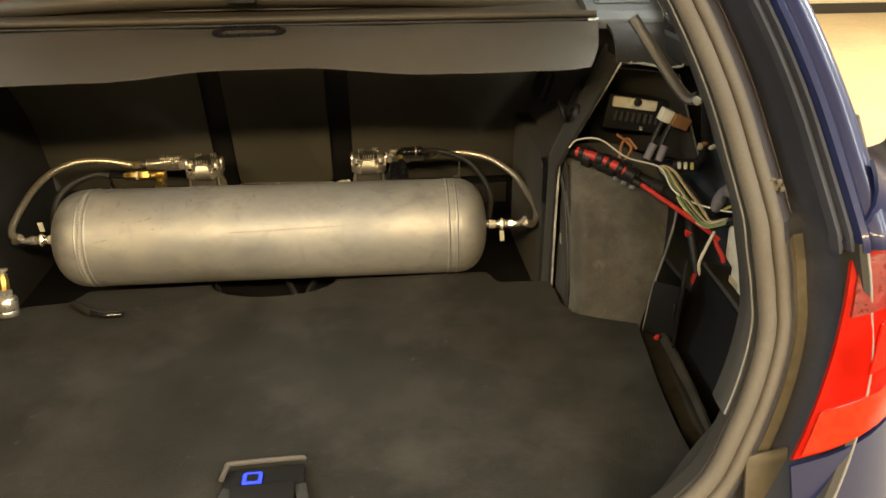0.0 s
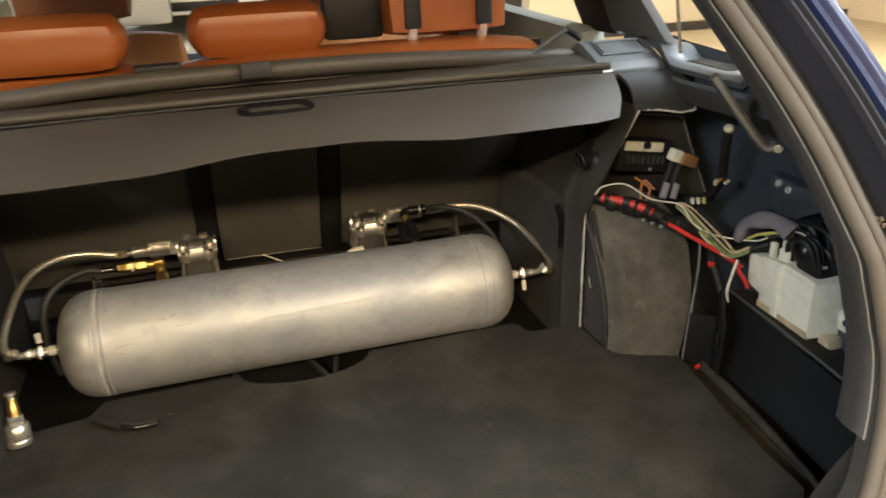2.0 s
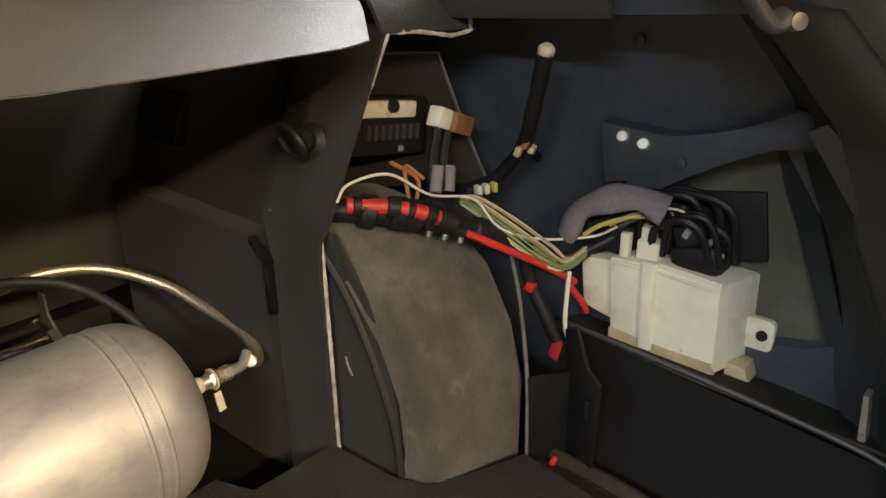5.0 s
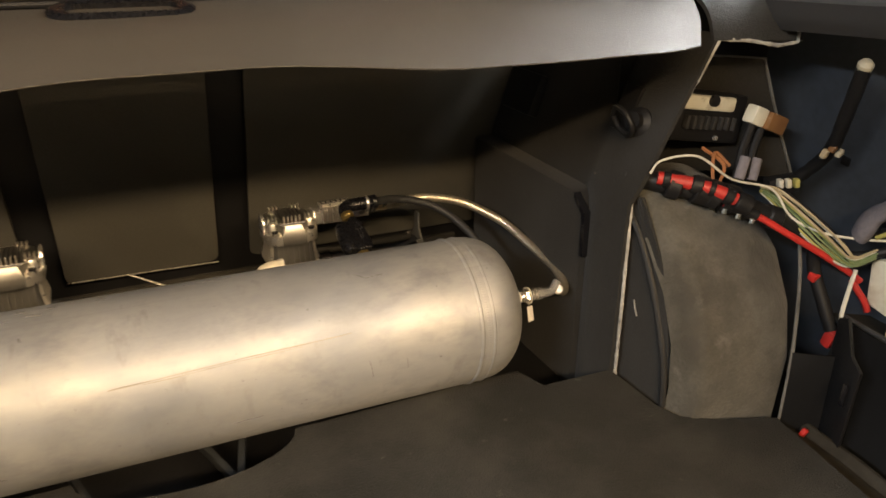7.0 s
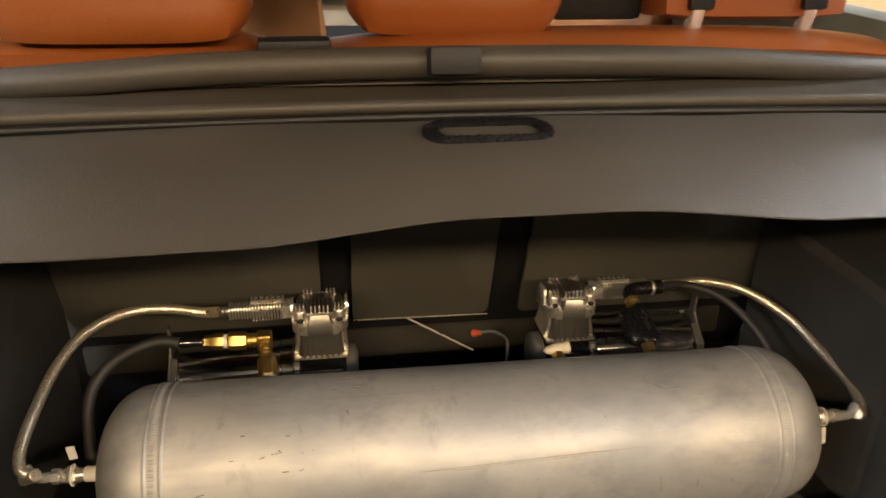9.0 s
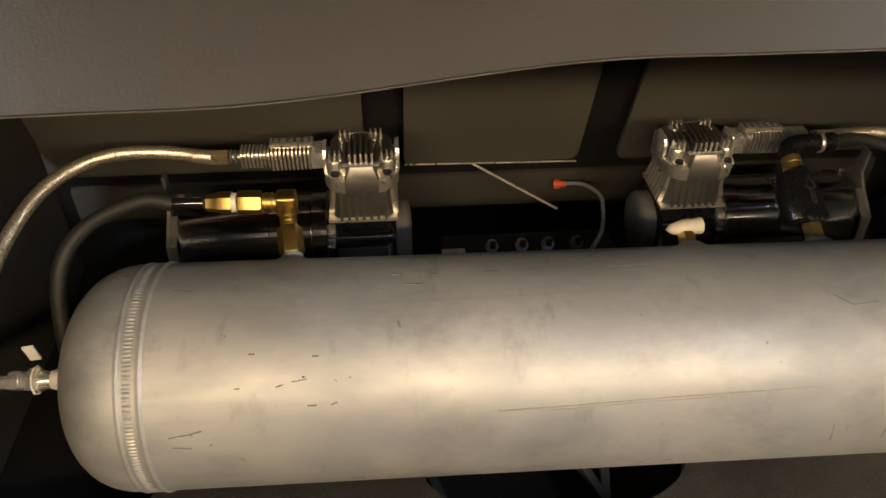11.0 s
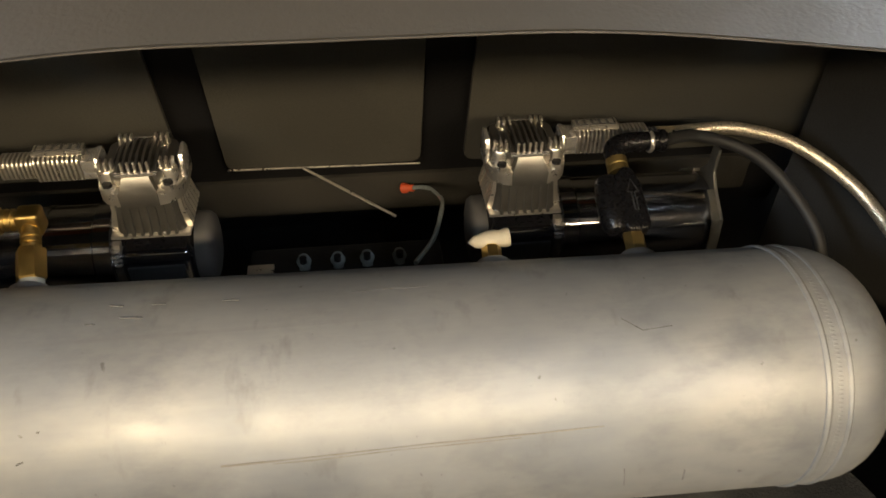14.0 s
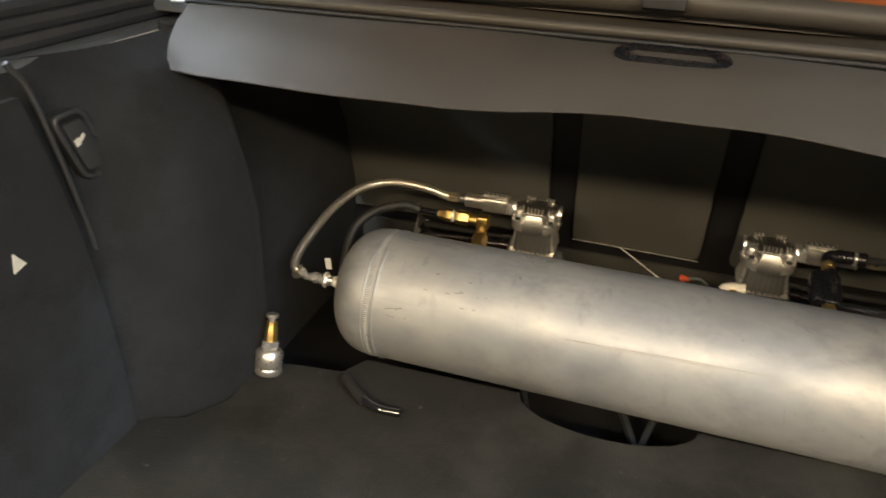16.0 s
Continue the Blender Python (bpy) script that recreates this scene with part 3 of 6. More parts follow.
# ---------- boot lining ----------
FZ = -0.012
edge = []
for x, y in ((-0.60, -0.60), (-0.60, -0.36), (-0.537, -0.246), (-0.485, -0.228), (-0.455, -0.18), (-0.452, -0.11), (-0.425, -0.088), (-0.345, -0.078), (-0.325, -0.042), (-0.112, -0.040)):
    edge.append((x, y))
for k in range(1, 12):
    a = math.pi * k / 12
    edge.append((0.0 - 0.112 * math.cos(a), -0.040 - 0.054 * math.sin(a)))
edge += [(0.112, -0.042), (0.392, -0.042), (0.406, -0.083), (0.500, -0.088), (0.503, -0.17), (0.514, -0.200), (0.55, -0.222), (0.612, -0.247), (0.590, -0.40), (0.580, -0.50), (0.578, -0.58), (0.50, -0.665), (0.40, -0.700), (0.0, -0.712), (-0.40, -0.700), (-0.50, -0.665), (-0.585, -0.60)]
bm = prism(edge, FZ - 0.016, FZ, "z")
whole("floor", bm, M_CARPET, "charcoal carpet boot floor, dusty and scuffed", "boot floor", kind="structure")
whole("floor", prism([(-0.8, 0.42), (0.8, 0.42), (0.8, -0.70), (-0.8, -0.70)], -0.11, -0.085, "z"), M_BLACK, "black sheet metal under the boot carpet", "boot pan", kind="structure")


def right_front(u, v):
    y = 0.30 - 0.39 * u
    z = -0.10 + 0.49 * v
    x = 0.503 + 0.030 * min(1, max(0, (y + 0.03) / 0.06)) + max(0, z - 0.212) * 0.51 * (0.4 + 0.6 * u)
    if z > 0.212:
        y -= 0.006 * u
    return Vector((x, y, z))


def dense(pts, step=0.006):
    out = []
    for a, b in zip(pts[:-1], pts[1:]):
        a, b = Vector(a), Vector(b)
        n = max(1, int((b - a).length / step))
        out += [a.lerp(b, k / n) for k in range(n)]
    return out + [Vector(pts[-1])]


trim_r = thing("trim", (0.55, 0.1, 0.0), "black felt side lining, cut open round the wheel arch", "side lining", kind="structure")
bm = sheet(right_front, 16, 24, 0.006)
part("panel", bm, M_TRIM, trim_r)
cut = dense([(0.504, -0.093, -0.02), (0.503, -0.092, 0.10), (0.504, -0.088, 0.212), (0.548, -0.092, 0.300), (0.592, -0.096, 0.386), (0.625, -0.105, 0.384), (0.660, -0.114, 0.378), (0.684, -0.118, 0.381), (0.690, -0.112, 0.396)])
part("cut_edge", tube(cut, 0.0021, 7, None, 0, lambda i: 1 + 0.5 * noise.noise((i * 0.7, 0, 0))), M_EDGE, trim_r, "frayed pale cut edge")
part("upper_panel", sheet(lambda u, v: Vector((0.582 + 0.110 * u, -0.020 - 0.078 * v - 0.020 * u * v - 0.014 * math.sin(math.pi * v), 0.436 - 0.050 * v - 0.004 * u * v + 0.012 * math.sin(math.pi * v))), 10, 10, 0.005), M_TRIM, trim_r, "rounded felt lining below the cover end")
part("upper_panel", sheet(lambda u, v: Vector((0.690 + 0.02 * v - 0.03 * v * v, -0.11 - 0.29 * v, 0.392 + 0.055 * u + 0.02 * v)), 4, 10, 0.006), M_INNER, trim_r, "dark grey plastic upper lining")
part("lower_pad", prism([(0.29, -0.09), (0.29, 0.194), (0.02, 0.190), (0.010, 0.186), (-0.004, 0.168), (-0.006, -0.09)], 0.4985, 0.540, "x", 0.004), M_TRIM, trim_r, "raised lower felt panel")
part("slot", prism([(0.014, 0.190), (-0.012, 0.170), (-0.014, 0.112), (-0.006, 0.112), (-0.005, 0.166), (0.014, 0.184)], 0.4965, 0.506, "x"), M_GLOSSBLK, trim_r)
part("pale_scuff", tube([(0.5105, -0.104, 0.092), (0.5105, -0.107, 0.083), (0.5105, -0.112, 0.074)], 0.0028, 6, None, 5, lambda i: 0.5 + 0.6 * abs(math.sin(i * 1.7)), 0.4), M_EDGE, trim_r, "pale scuff")
knob = part("hook_knob", lathe([(0.0, 0.0), (0.017, 0.0), (0.017, 0.006), (0.010, 0.010), (0.010, 0.018), (0.0, 0.018)], axis_pose((0.535, -0.050, 0.290), (0.513, -0.057, 0.297)), 20), M_BLACK, trim_r, "black plastic cargo hook")
part("hook_ring", tube([(0.516, -0.024, 0.295), (0.510, -0.036, 0.307), (0.510, -0.054, 0.303), (0.514, -0.062, 0.289), (0.520, -0.050, 0.277), (0.520, -0.032, 0.281), (0.516, -0.024, 0.295)], 0.0035, 8, None, 4), M_BLACK, knob)
part("bracket", box((0.540, -0.018, 0.300), (0.006, 0.030, 0.055), (0, 24, 0), 0.002), M_BLACK, trim_r)
part("socket", box((0.546, 0.218, 0.272), (0.030, 0.085, 0.060), (0, 20, 0), 0.006), M_BLACK, trim_r)


def arch_f(u, v):
    prof = [(-0.205, -0.05), (-0.212, 0.02), (-0.206, 0.08), (-0.182, 0.135), (-0.145, 0.180), (-0.100, 0.210), (-0.065, 0.224), (-0.035, 0.230)]
    k = v * (len(prof) - 1)
    i = min(int(k), len(prof) - 2)
    f = k - i
    y = prof[i][0] * (1 - f) + prof[i + 1][0] * f
    z = prof[i][1] * (1 - f) + prof[i + 1][1] * f
    edge_l = (1 - min(1, u / 0.12)) ** 2
    wide = 0.1125 + 0.065 * min(1, max(0, (z - 0.02) / 0.18))
    x = 0.513 + wide * u
    y += 0.035 * edge_l - 0.024 * u * (1 - v) + 0.07 * max(0, u - 0.55) ** 1.5 * v
    z -= 0.012 * edge_l + 0.10 * max(0, u - 0.45) ** 1.6
    n = 0.004 * noise.noise((x * 14, y * 14, z * 14))
    return Vector((x + n, y + n, z + n))


LIP = [(0.6255, -0.241, -0.030), (0.637, -0.231, 0.040), (0.652, -0.216, 0.079), (0.674, -0.191, 0.126), (0.686, -0.171, 0.163)]
arch = whole("wheel_arch", sheet(arch_f, 22, 28, 0.006), M_ARCH, "rounded wheel arch lined with stained grey felt", "wheel arch", kind="structure")
part("arch_side", sheet(lambda u, v: Vector((0.5165 + 0.003 * noise.noise((u * 5, v * 5, 1)), -0.080 - 0.092 * u * (1 - 0.85 * v ** 3), -0.05 + 0.265 * v)), 8, 12, 0.003), M_TRIM, arch)
part("seam_lip", tube([(0.510, -0.080, 0.195), (0.512, -0.102, 0.168), (0.512, -0.130, 0.124), (0.512, -0.150, 0.080), (0.512, -0.166, 0.034), (0.512, -0.172, -0.015)], 0.0040, 8, None, 6), M_RUBBER, arch)
part("seam_lip", tube(LIP, 0.0022, 8, None, 6), M_RIM, arch, "worn pale seam lip")
part("arch_end", sheet(lambda u, v: smooth_line(LIP, 6)[round(8 * v)].lerp(Vector((0.672, -0.257, -0.05 + 0.11 * v)), u), 4, 8, 0.003), M_PIT, arch, "dark felt beside the arch, deepened for shade")

side = thing("inner_wing", (0.8, -0.3, 0.0), "bare dark blue inner wing behind the removed lining", "inner wing", kind="structure")
part("outer_skin", sheet(lambda u, v: Vector((0.850 - 0.05 * abs(v - 0.5), 0.15 - 0.62 * u + 0.10 * u * max(0, v - 0.7) / 0.3, -0.10 + 0.47 * v)), 6, 6, 0.003), mat("olive_primer", (0.092, 0.092, 0.072), 0.7, scale=60, vary=0.3, bump=0.1, fine=5), side, "olive primed outer skin")
b = bmesh.new()
hole = [(-0.300, 0.235), (-0.352, 0.270), (-0.392, 0.284), (-0.430, 0.230), (-0.487, 0.118), (-0.44, 0.095), (-0.36, 0.08), (-0.27, 0.10)]
outer = [(0.10, 0.47), (-0.20, 0.46), (-0.34, 0.425), (-0.42, 0.29), (-0.56, -0.10), (-0.40, -0.10), (-0.15, -0.10), (0.10, 0.0)]
vi = [[b.verts.new((h, y, z)) for y, z in hole] for h in (0.800, 0.820)]
vo = [[b.verts.new((h + 0.01 - 0.35 * max(0, z - 0.30) - 0.25 * max(0, -0.42 - y), y, z)) for y, z in outer] for h in (0.800, 0.820)]
oi = [1, 2, 2, 3, 4, 5, 6, 7]
for h in (0, 1):
    for k in range(8):
        j = (k + 1) % 8
        b.faces.new((vo[h][k], vo[h][j], vi[h][j], vi[h][k]))
for k in range(8):
    j = (k + 1) % 8
    b.faces.new((vi[0][k], vi[0][j], vi[1][j], vi[1][k]))
part("frame", b, M_INNER, side)
part("rib", prism([(-0.218, 0.292), (-0.291, 0.288), (-0.329, 0.296), (-0.366, 0.308), (-0.405, 0.328), (-0.440, 0.325), (-0.428, 0.292), (-0.393, 0.290), (-0.355, 0.272), (-0.310, 0.246), (-0.290, 0.232), (-0.228, 0.224)], 0.768, 0.80, "x", 0.006), M_INNER, side, "pressed body rib")
for y, z in ((-0.245, 0.280), (-0.268, 0.276)):
    part("screw", lathe([(0.0, 0.0), (0.0075, 0.0), (0.0075, 0.003), (0.005, 0.006), (0.0, 0.006)], axis_pose((0.769, y, z), (0.70, y - 0.02, z + 0.02)), 12), M_CHROME, side, "bright bolt")
for y, z in ((-0.255, 0.374), (-0.308, 0.264)):
    part("screw", lathe([(0.0, 0.0), (0.006, 0.0), (0.006, 0.003), (0.0, 0.005)], axis_pose((0.768, y, z), (0.70, y, z)), 12), M_PLAST, side, "dull bolt")
part("lower_panel", sheet(lambda u, v: Vector((0.700 + 0.02 * v ** 2 - 0.02 * (1 - v) ** 3, -0.225 - 0.39 * u, -0.085 + (0.165 - 0.036 * u) * v)), 8, 6, 0.004), M_PIT, side, "black lower side panel, deepened for shade")
part("lower_lip", tube([(0.722, -0.222, 0.082), (0.720, -0.250, 0.081), (0.720, -0.287, 0.079), (0.720, -0.394, 0.071), (0.719, -0.507, 0.060), (0.715, -0.554, 0.050), (0.70, -0.62, 0.04)], 0.003, 7, None, 6), M_PLAST, side)
part("ledge", sheet(lambda u, v: Vector((0.72 + 0.11 * v, -0.20 - 0.40 * u, 0.076 - 0.014 * u - 0.03 * v)), 6, 3, 0.003), M_RAIL, side, "dusty ledge below the module box")
part("bracket_strip", prism([(-0.509, 0.122), (-0.513, 0.122), (-0.518, 0.080), (-0.512, 0.080)], 0.700, 0.714, "x"), M_ALU2, side, "bare metal strip")
part("floor_rail", sheet(lambda u, v: Vector((0.618 + 0.052 * v - 0.030 * u - 0.050 * max(0, u - 0.75), -0.238 - 0.415 * u, -0.040 - 0.012 * v + 0.010 * math.sin(math.pi * v) + 0.004 * noise.noise((u * 9, v * 3, 4)))), 24, 8, 0.004), M_RAIL, side, "dusty floor edge rail")
part("floor_rail", tube([(0.655, -0.250, -0.036), (0.650, -0.36, -0.038), (0.636, -0.47, -0.040), (0.618, -0.57, -0.040)], 0.009, 8, None, 6, lambda i: 1 + 0.2 * noise.noise((i * 0.4, 2, 0)), 0.6), M_RAIL, side, "dusty floor edge rail")
flapb = prism([(-0.255, -0.06), (-0.298, -0.05), (-0.303, 0.068), (-0.283, 0.075), (-0.262, 0.11), (-0.245, 0.10)], 0.652, 0.658, "x", 0.002)
for v in flapb.verts:
    v.co.x += 0.5 * (v.co.y + 0.30)
flap2 = part("arch_bracket", flapb, M_BLACK, side, "black plastic bracket beside the arch")
part("bracket_slot", box((0.6515, -0.291, 0.035), (0.004, 0.005, 0.028), (0, 0, 0), 0.001), M_GLOSSBLK, flap2)
part("grey_foam", tube([(0.735, -0.208, 0.176), (0.735, -0.222, 0.205), (0.737, -0.248, 0.222), (0.745, -0.280, 0.228), (0.754, -0.304, 0.218)], 0.0165, 14, None, 8, lambda i: 0.92 + 0.12 * math.sin(i * 0.45), 0.62), M_GREYTAPE, side, "grey foam wrapped harness")


def left_f(u, v):
    """The left lining, from the seat to the sill, with the wheel arch bulge."""
    y = 0.32 - 0.95 * u
    z = -0.09 + 0.505 * v
    bulge = math.exp(-(abs(y) / 0.235) ** 8) if y < 0 else 1.0
    bx = 0.100 * bulge * (1 - 0.75 * max(0, (z - 0.20) / 0.26) ** 1.3)
    bx -= 0.045 * min(1, max(0, (y + 0.075) / 0.05)) * bulge
    x = -0.552 + bx - 0.05 * max(0, z - 0.385) / 0.03
    return Vector((x, y, z))


trim_l = thing("trim", (-0.55, -0.1, 0.0), "dark grey felt side lining with a service lid", "side lining", kind="structure")
part("panel", sheet(left_f, 50, 24, 0.006), M_LEFTFELT, trim_l)
# lighter blue-grey material stands in for cool light on this shoulder
part("upper_panel", sheet(lambda u, v: Vector((-0.585 - 0.115 * u, 0.25 - 0.85 * v, 0.414 + 0.006 * u)), 4, 10, 0.006), M_CAPGREY, trim_l, "dark grey plastic upper lining")
for k in range(3):
    part("upper_rail", tube([(-0.605, 0.2, 0.425 + 0.017 * k), (-0.607, -0.2, 0.425 + 0.017 * k), (-0.60, -0.42, 0.430 + 0.017 * k), (-0.58, -0.55, 0.445 + 0.017 * k)], 0.0095, 8, None, 6), M_PLAST, trim_l, "dark ribbed upper rail")


def lid_f(u, v):
    y = -0.256 - 0.34 * u - 0.062 * v * v
    z = -0.04 + 0.44 * v
    return Vector((-0.541 - 0.012 * max(0, z - 0.30) + 0.002 * math.sin(math.pi * v), y, z))


lid = part("service_lid", sheet(lid_f, 10, 14, 0.008), M_LEFTFELT, trim_l, "felt covered service lid")
def latch_at(x):
    return Matrix(((1, 0, 0, x), (0, 1, -0.435, -0.2556), (0, 0.03, 1, 0.338), (0, 0, 0, 1)))


latch_b = prism(rounded(0.042, 0.074, 0.010, 4), -0.005, 0.004, "x", 0.002)
bmesh.ops.transform(latch_b, matrix=latch_at(-0.537), verts=latch_b.verts)
latch = part("lid_latch", latch_b, M_BLACK, trim_l, "black lid latch with a small mark")
LM = latch_at(-0.5325)
rim_o = [LM @ Vector((0, a, c)) for a, c in rounded(0.038, 0.069, 0.009, 4)]
part("latch_rim", tube(rim_o + rim_o[:1], 0.0026, 8, None, 0), M_PLAST, latch, "raised latch rim")
lb = prism(rounded(0.027, 0.053, 0.006, 4), -0.003, 0.003, "x", 0.0015)
bmesh.ops.transform(lb, matrix=latch_at(-0.533), verts=lb.verts)
part("latch_plate", lb, M_PLAST, latch)
lb = box((-0.5285, -0.262, 0.346), (0.0015, 0.012, 0.0035), (35, 0, 0))
part("latch_mark", box((-0.5285, -0.267, 0.344), (0.0016, 0.006, 0.007), (18, 0, 0), 0, 2, lb), M_WIREW, latch, "small white mark")
tb = prism([(-0.006, -0.008), (0.009, -0.004), (-0.003, 0.011)], -0.5405, -0.5300, "x")
bmesh.ops.transform(tb, matrix=Matrix.Translation((0, -0.363, 0.259)), verts=tb.verts)
whole("warning_triangle_mark", tb, M_WIREW, "small pale warning triangle mark on the lid", "sign")
part("lid_edge", tube([(-0.541, -0.318, 0.43), (-0.540, -0.295, 0.385), (-0.5415, -0.255, 0.21), (-0.544, -0.245, 0.05), (-0.545, -0.250, -0.01)], 0.003, 6, None, 6), M_PLAST, trim_l)

# pillar clip, gutter and the inner rear corner
part("pillar_clip", lathe([(0.0, 0), (0.011, 0), (0.011, 0.003), (0.006, 0.005), (0.0, 0.005)], axis_pose((0.603, -0.570, 0.358), (0.60, -0.66, 0.36)), 14), M_DUST, car, "dusty round clip")
for k in range(6):
    a = radians(60 * k)
    part("clip_lug", box((0.603 + 0.010 * math.cos(a), -0.577, 0.358 + 0.010 * math.sin(a)), (0.005, 0.004, 0.005), (0, 60 * k, 0), 0.001), M_DUST, car)
part("gutter_plate", sheet(lambda u, v: Vector((0.560 + 0.050 * u, -0.702 - 0.03 * v + 0.01 * u, 0.112 - 0.10 * v - 0.02 * u * v)), 5, 5, 0.003), M_DUST, car, "dusty sill end plate")
part("corner_panel", band(1, [(-0.0165, 0.034), (-0.004, 0.060), (0.020, 0.082), (0.070, 0.110), (0.115, 0.150)], 26, 82), M_CORNER, side, "dark grey inner corner panel, lightened as lit")
part("corner_closing", band(1, [(0.108, 0.147), (0.150, 0.165), (0.200, 0.200), (0.235, 0.240)], 24, 62), M_INNER, side, "dark inner corner panel")
part("corner_gusset", prism([(-0.430, 0.326), (-0.444, 0.334), (-0.520, 0.270), (-0.500, 0.232)], 0.700, 0.712, "x", 0.003), M_PLAST, side, "grey plastic corner gusset")
part("trim_end", tube([(0.496, -0.398, 0.505), (0.532, -0.417, 0.453), (0.553, -0.430, 0.424), (0.562, -0.436, 0.417), (0.569, -0.441, 0.421)], 0.0085, 12, None, 6, None, 0.7), M_PLAST, side, "grey plastic trim end")
part("trim_bolt", lathe([(0.0, 0), (0.0060, 0), (0.0052, 0.005), (0.0, 0.006)], axis_pose((0.568, -0.446, 0.418), (0.50, -0.52, 0.43)), 12), M_BRACKET, side)
part("access_slot", box((0.793, -0.072, 0.297), (0.014, 0.020, 0.046), (14, 0, 0), 0.003), M_BLACK, side)
part("slot_clip", box((0.790, -0.077, 0.262), (0.006, 0.013, 0.006), (30, 0, 0), 0.001), M_WIREW, side)
part("access_slot", box((0.795, -0.130, 0.235), (0.012, 0.011, 0.011), (10, 0, 0), 0.001), M_BLACK, side)
part("pressing_line", tube([(0.797, -0.215, 0.345), (0.796, -0.250, 0.336), (0.796, -0.300, 0.338), (0.796, -0.318, 0.345)], 0.002, 6, None, 6), M_INNER, side)
part("harness_strap", tube([(0.757, -0.232, 0.216), (0.754, -0.240, 0.232), (0.748, -0.262, 0.240)], 0.0022, 6, None, 4), M_BLACK, side)

# ---------- rear seat ----------


def seat_y(z):
    return 0.352 - 0.30 * z


M_DIMBEAM = mat("dusty_dark_beam", (0.026, 0.024, 0.020), 0.9, scale=200, vary=0.3, bump=0.2, fine=9)
rear = thing("rear_seat", (0, 0.40, -0.10), "tan leather rear bench with dark carpeted seat backs", "rear seat")
bm = prism([(seat_y(-0.10) + 0.012, -0.10), (seat_y(0.46) + 0.012, 0.46), (seat_y(0.46) + 0.07, 0.46), (seat_y(-0.10) + 0.07, -0.10)], -0.56, 0.56, "x")
part("backrest_core", bm, M_BLACK, rear, "black seat back shell")


def back_panel(x0, x1, z0, z1, y_off=0.0):
    b = prism(rounded(x1 - x0, z1 - z0, 0.012, 4, ((x0 + x1) / 2, (z0 + z1) / 2)), -0.004, 0.004, "y", 0.0015)
    for v in b.verts:
        v.co.y += seat_y(v.co.z) + y_off
    return b


part("back_panel", back_panel(-0.55, -0.151, 0.036, 0.44), M_SEATBACK, rear, "dark grey carpeted back panel")
part("back_panel", back_panel(-0.107, 0.099, 0.036, 0.44), M_SEATBACK, rear, "dark grey carpeted back panel")
part("back_panel", back_panel(0.146, 0.55, 0.034, 0.44), M_SEATBACK, rear, "dark grey carpeted back panel")
part("panel_beading", tube([(-0.106, seat_y(0.037) - 0.006, 0.0385), (0.0, seat_y(0.036) - 0.006, 0.0365), (0.098, seat_y(0.035) - 0.006, 0.0345)], 0.0011, 6, None, 4), M_ALU2, rear)
part("lower_beam", box((0, 0.366, -0.018), (1.0, 0.02, 0.05), (0, 0, 0), 0.006), M_DIMBEAM, rear, "dusty floor beam below the seat")
for x0, x1, z in ((-0.52, -0.19, 0.488), (-0.13, 0.50, 0.486)):
    part("seat_top", sheet(lambda u, v, x0=x0, x1=x1, z=z: Vector((x0 + (x1 - x0) * u, 0.10 + 0.16 * v, z - 0.030 + 0.030 * math.sin(math.pi * (0.15 + 0.8 * v)) ** 0.6 - 0.012 * abs(2 * u - 1) ** 4)), 20, 10, 0.03), M_LEATHER, rear, "tan leather seat top")


def cushion(c, size, rot, rnd=0.45):
    b = bmesh.new()
    bmesh.ops.create_cube(b, size=1)
    bmesh.ops.subdivide_edges(b, edges=b.edges[:], cuts=7, use_grid_fill=True)
    for v in b.verts:
        p = v.co * 2
        q = Vector([math.copysign(abs(a) ** 0.85, a) for a in p])
        f = (abs(q.x) ** 5 + abs(q.y) ** 3 + abs(q.z) ** 3) ** (1 / 3.6)
        f = max(f, 1e-6)
        m = max(abs(p.x), abs(p.y), abs(p.z))
        v.co = Vector((p.x * size[0], p.y * size[1], p.z * size[2])) * 0.5 * (1 - rnd + rnd * m / f)
    bmesh.ops.transform(b, matrix=pose(*c, *rot), verts=b.verts)
    return b


for c, sz in (((-0.318, 0.135, 0.526), (0.244, 0.10, 0.080)), ((0.008, 0.190, 0.522), (0.234, 0.10, 0.080))):
    hr = part("headrest", cushion(c, sz, (8, 0, 0), 0.8), M_LEATHER, rear, "tan leather headrest")
    for dx in (-0.06, 0.06):
        part("post", rod((c[0] + dx, c[1], 0.46), (c[0] + dx, c[1], 0.51), 0.006, 12), M_CHROME, hr)
hr = part("headrest", cushion((0.348, 0.215, 0.60), (0.232, 0.085, 0.225), (-6, 0, 0), 0.30), M_LEATHER, rear, "tan leather headrest folded up")
for x in (0.278, 0.413):
    part("post_slot", box((x, 0.168, 0.575), (0.030, 0.012, 0.14), (-6, 0, 0), 0.005), M_BLACK, hr)
    part("post", rod((x, 0.176, 0.478), (x, 0.165, 0.515), 0.0095, 14, None, 0.002), M_CHROME, hr, "bright chrome post")
    part("guide", lathe([(0.0, 0), (0.026, 0), (0.024, 0.006), (0.0, 0.008)], pose(x, 0.18, 0.474), 18), M_BLACK, rear)
part("belt_buckle", box((-0.160, 0.115, 0.478), (0.07, 0.03, 0.018), (0, 0, 3), 0.004), M_BLACK, rear)
part("seat_gap", box((0.185, 0.25, 0.53), (0.11, 0.05, 0.09), (0, 0, 0), 0.01), M_BLACK, rear)

